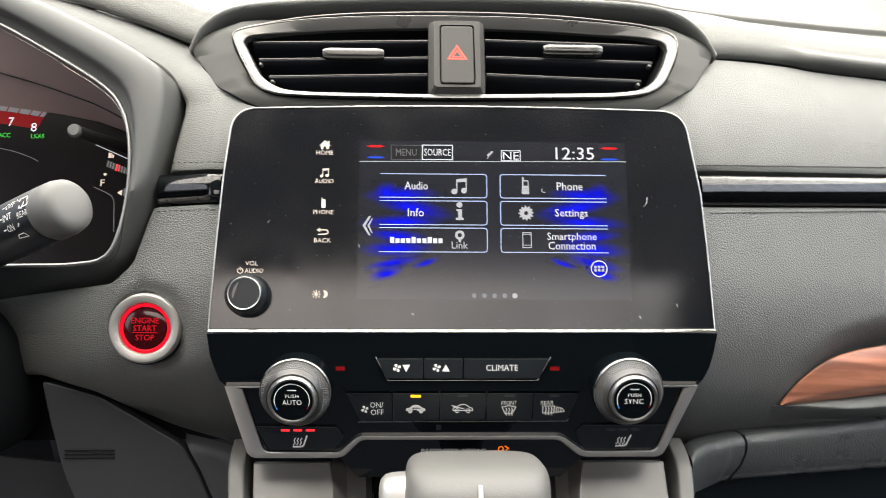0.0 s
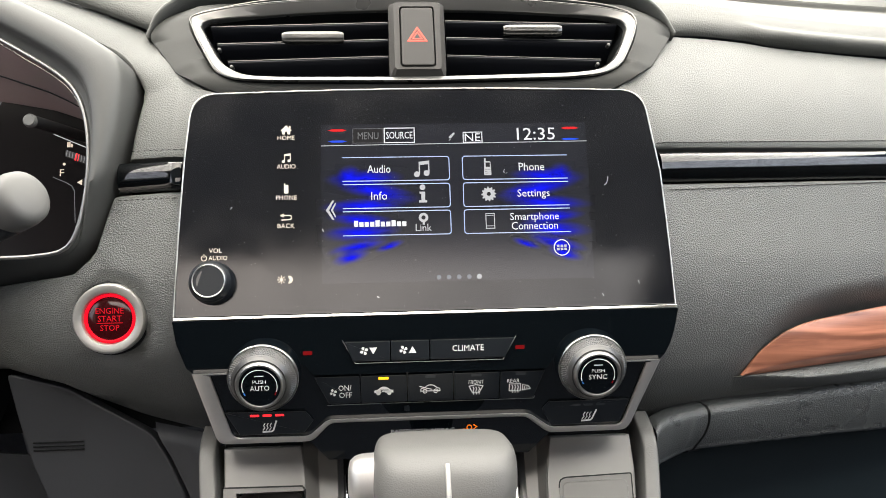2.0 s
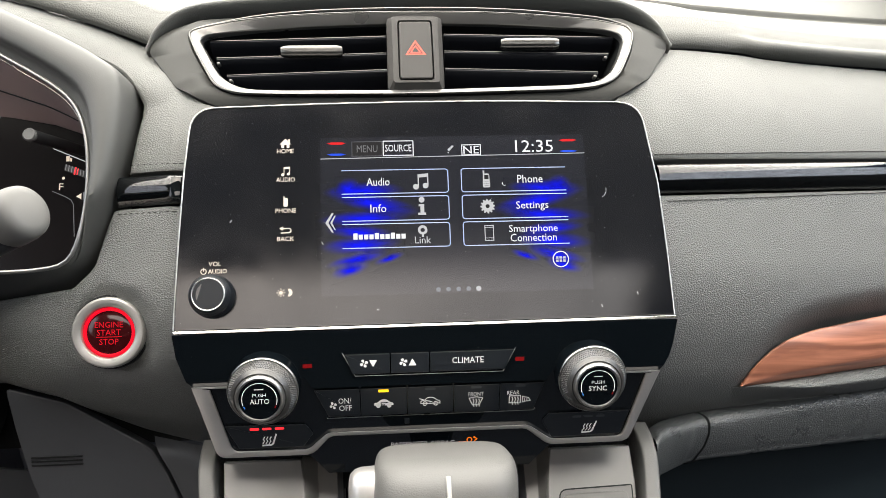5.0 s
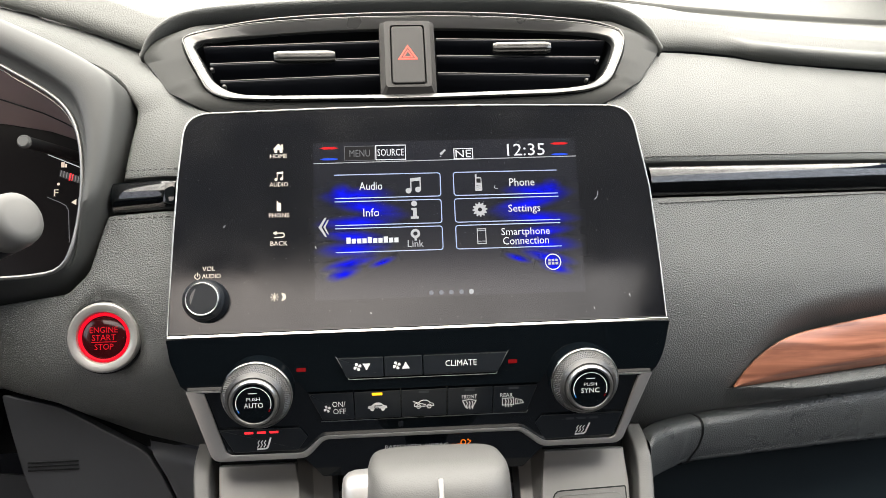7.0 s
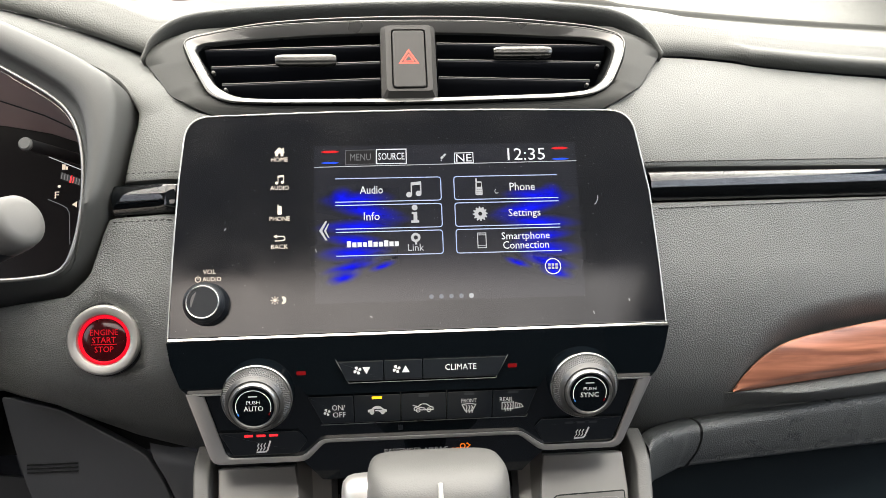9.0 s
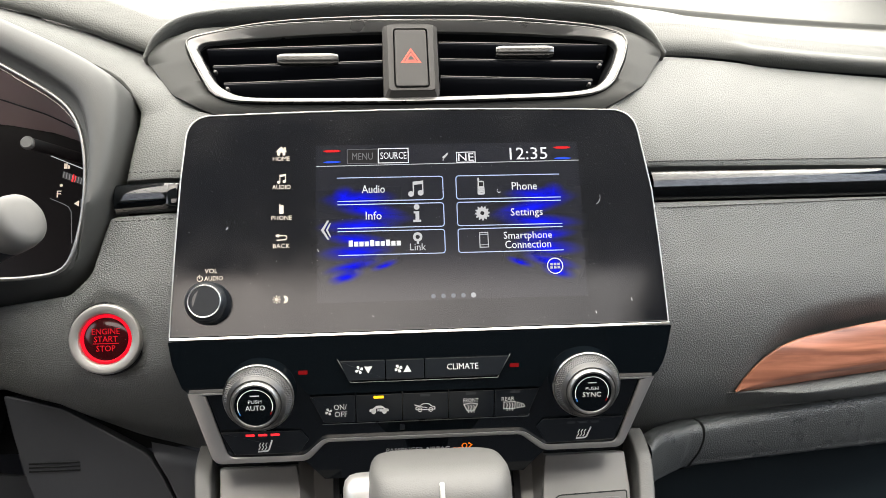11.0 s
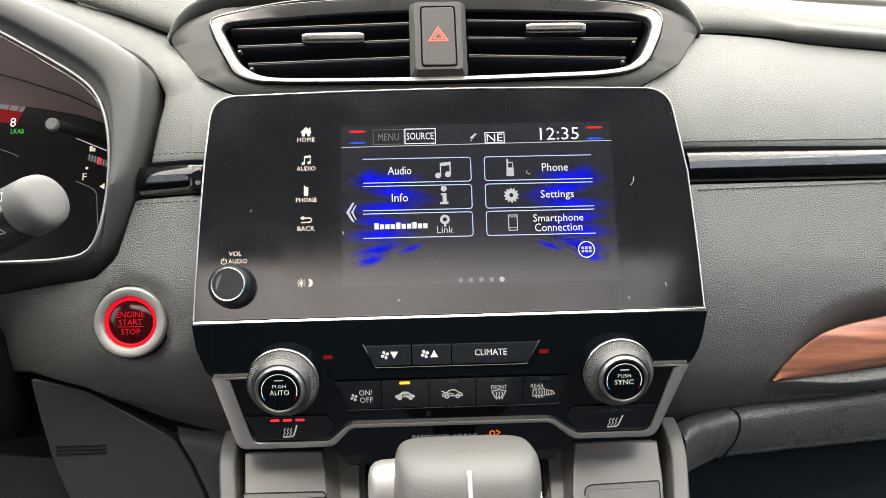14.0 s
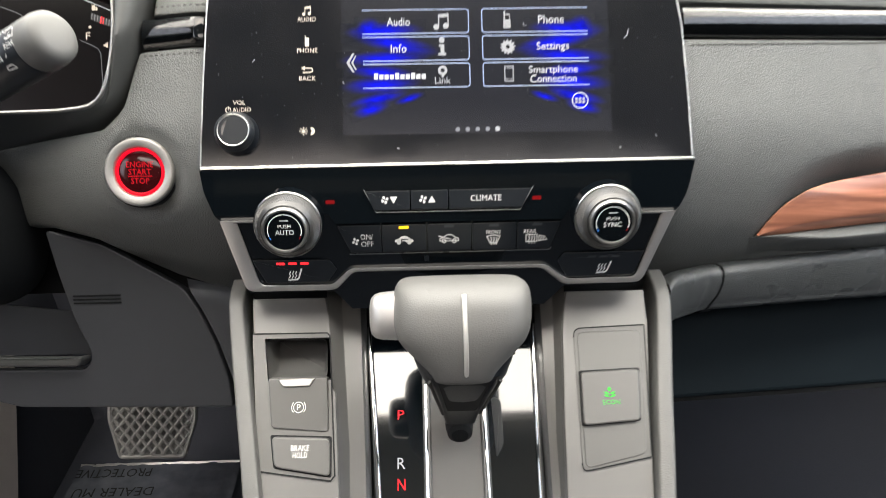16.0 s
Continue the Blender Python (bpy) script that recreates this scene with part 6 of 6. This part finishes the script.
# ---- eco mode module ----
eco = thing("eco_mode_switch", (96, 15, -196), "grey blank switch plate with a lit eco mode key", "switch")
plate("surround", rounded([(73.4, -195), (114, -188.4), (122, -114.6), (77.6, -115.8)], [4, 1, 1, 5]), console_face, -0.5, 4, 0.4, SWITCH, eco, "grey switch surround")
plate("raised_panel", rounded([(75.4, -193.4), (111.4, -186.6), (119, -117.6), (79.4, -118.2)], 4), console_face, -1.1, 2, 0.5, SWITCH, eco)
print_lines("surround_gap", [rounded([(73.4, -195), (114, -188.4), (122, -114.6), (77.6, -115.8)], [4, 1, 1, 5], 4)], 0.75, console_face, BLACK, eco, -0.7)
plate("key_gap", rounded([(75.9, -171.4), (110.8, -169.2), (114.6, -139.6), (77.7, -140.6)], 1.5), console_face, -1.3, 1, 0, BLACK, eco)
eco_key = plate("key", rounded([(76.6, -170.6), (110.1, -168.5), (113.9, -140.3), (78.4, -141.3)], 3), console_face, -4.0, 3, 1.0, SWITCH, eco, "grey square key")
text("ECON", (94.4, -158.2), 2.6, 10, on(console_face, -4.15), GREEN, eco_key, bold=0.0)
leaf = [(0, 0), (2.2, 0.3), (3.6, 1.6), (1.4, 1.5)]
print_shapes("leaf_icon", [[(94 + s * a, -155.6 + dz + b) for a, b in leaf] for s in (1, -1) for dz in (0, 1.6)] + [[(94, -152.6), (95.2, -151), (94, -149.6), (92.8, -151)]], console_face, GREEN, eco_key, -4.15)

# ---- footwell: brake pedal, mat, side trim ----
pedal = thing("brake_pedal", (-340, 290, 0), "brake pedal with a diamond-patterned metal pad", "pedal", base=Matrix())
ORIGIN[pedal.name] = Vector((-340, 290, 0))
u_ax, v_ax = Vector((0.965, 0.18, -0.19)).normalized(), Vector((-0.03, 0.58, 0.8)).normalized()
n_ax = u_ax.cross(v_ax).normalized()
if n_ax.y > 0:
    n_ax = -n_ax
mid = Vector((-341, 291, 152))


def on_pedal(u, v, n=0.0):
    bend = -0.004 * u * u * 0.6
    return mid + u_ax * u + v_ax * v + n_ax * (n + bend)


bm = bmesh.new()
outline = rounded([(-38, -38), (37, -38), (51, 8), (51, 42), (-51, 42), (-51, 8)], 6)
rows = [[on_pedal(u, v, h) for u, v in (inset(outline, d) if d else outline)] for d, h in ((0, -12), (0, -2), (1.5, 0))]
loft(bm, rows, closed=True, cap=True)
tread = part("pad", bm, RUBBER, pedal, "black rubber pad")
bm = bmesh.new()
rim = [on_pedal(u, v, 0.6) for u, v in inset(outline, 3)]
tube(bm, rim, 2.6, closed=True, sides=6)
part("rim", bm, STEEL, tread, "metal rim")
step = 12.2
for k in range(-9, 10):
    for s in (1, -1):
        bm = bmesh.new()
        pts = []
        for q in np.linspace(-44, 44, 24):
            u = k * step + s * q * 0.8
            lim = 37 + 12 * min(1, max(0, (q + 38) / 46))
            if abs(u) < lim and -36 < q < 40:
                pts.append(on_pedal(u, q, 0.6))
        if len(pts) > 1:
            part("ridge", tube(bm, pts, 2.3, sides=6, squash=0.8), STEEL, tread)
        else:
            bm.free()
part("arm", tube(bmesh.new(), [on_pedal(0, 30, -12), (-330, 380, 250), (-325, 470, 360), (-325, 630, 420)], 9, sides=8), BLACK, pedal, "black pedal arm")

mat_thing = thing("floor_mat", (-400, 100, 0), "clear protective film printed with mirrored lettering over the carpet", "floor mat", base=Matrix())
ORIGIN[mat_thing.name] = Vector((-400, 100, 0))
noise.seed_set(3)
rows = []
for i in range(41):
    rows.append([(-488 + 218 * i / 40, 372 - 600 * j / 50, 14 + 3.5 * noise.noise(Vector((i * 0.35, j * 0.4, 0)))) for j in range(51)])
bm = loft(bmesh.new(), rows)
film = part("film", bm, FILM, mat_thing, "wrinkled clear film")
bm = bmesh.new()
loft(bm, [[(-488 + 218 * k / 40, y + 7, 14 + h + 2 * noise.noise(Vector((k * 0.5, 3, 0)))) for k in range(41)] for y, h in ((364, 0), (366, 2), (367.5, 1.5), (368, -6))])
part("film_edge", bm, CHROME, mat_thing, "bright folded film edge")
for body, y, w, x in (("PROTECTIVE", 353, 100, -436), ("DEALER MU", 319, 104, -426)):
    text(body, (x, y), 15, w, lambda px, pz: (px, pz, 18.4), BLACK, film, bold=0.0, flip=True)

sill = thing("door_sill", (-545, 0, 0), "pale grey trim beside the driver's footwell", "sill", base=Matrix())
ORIGIN[sill.name] = Vector((-545, 0, 0))
sill_section = spline([(0, 330), (40, 320), (72, 290), (86, 230), (90, 120), (92, 0)], 3)
rows = [[(-583 + dx, -900 + (1085 + 0.6 * z) * k / 19, z) for dx, z in sill_section] for k in range(20)]
part("trim", loft(bmesh.new(), rows), SILL, sill, "pale grained sill trim")
rows = [[(-604 + dx, 150 + 330 * k / 5, z) for dx, z in sill_section] for k in range(6)]
part("kick_panel", loft(bmesh.new(), rows), CARPET, sill, "black carpeted kick panel")

# printed marks on the stalk
for body, x, z, h, w in (("OFF", -27, 4.6, 3.3, 6.8), ("INT", -28.5, -1.0, 3.3, 6.2), ("ON", -28, -6.6, 3.3, 4.6), ("REAR", -17.5, -2.6, 2.9, 7.4)):
    text(body, (x, z), h, w, round_stalk, PAINT, stalk, "lettering", 0.0)
for x, z, w in ((-32.2, 4.6, 1.6), (-33.2, -1, 1.6), (-32, -6.6, 1.6), (-39, 3, 5)):
    bm = bmesh.new()
    bm.faces.new([bm.verts.new(round_stalk(px, pz)) for px, pz in ((x - w / 2, z - 0.3), (x + w / 2, z - 0.3), (x + w / 2, z + 0.3), (x - w / 2, z + 0.3))])
    part("mark", bm, PAINT, stalk, smooth=False)
for line in ([(-22.8, 6.6), (-21.8, 5.8), (-21.8, -6.4), (-22.8, -7.4)], [(-19.5, 0.6), (-20, 5.6), (-14.5, 5.6), (-13.5, 0.6), (-19.5, 0.6)], [(-18, 0), (-16, 3)], [(-27, -12.6), (-26, -11), (-22, -11), (-21, -13.4), (-27, -12.6)]):
    bm = bmesh.new()
    for (x0, z0), (x1, z1) in zip(line, line[1:]):
        d = Vector((x1 - x0, z1 - z0)).normalized() * 0.28
        bm.faces.new([bm.verts.new(round_stalk(px, pz)) for px, pz in ((x0 - d.y, z0 + d.x), (x1 - d.y, z1 + d.x), (x1 + d.y, z1 - d.x), (x0 + d.y, z0 - d.x))])
    part("mark", bm, PAINT, stalk, smooth=False)
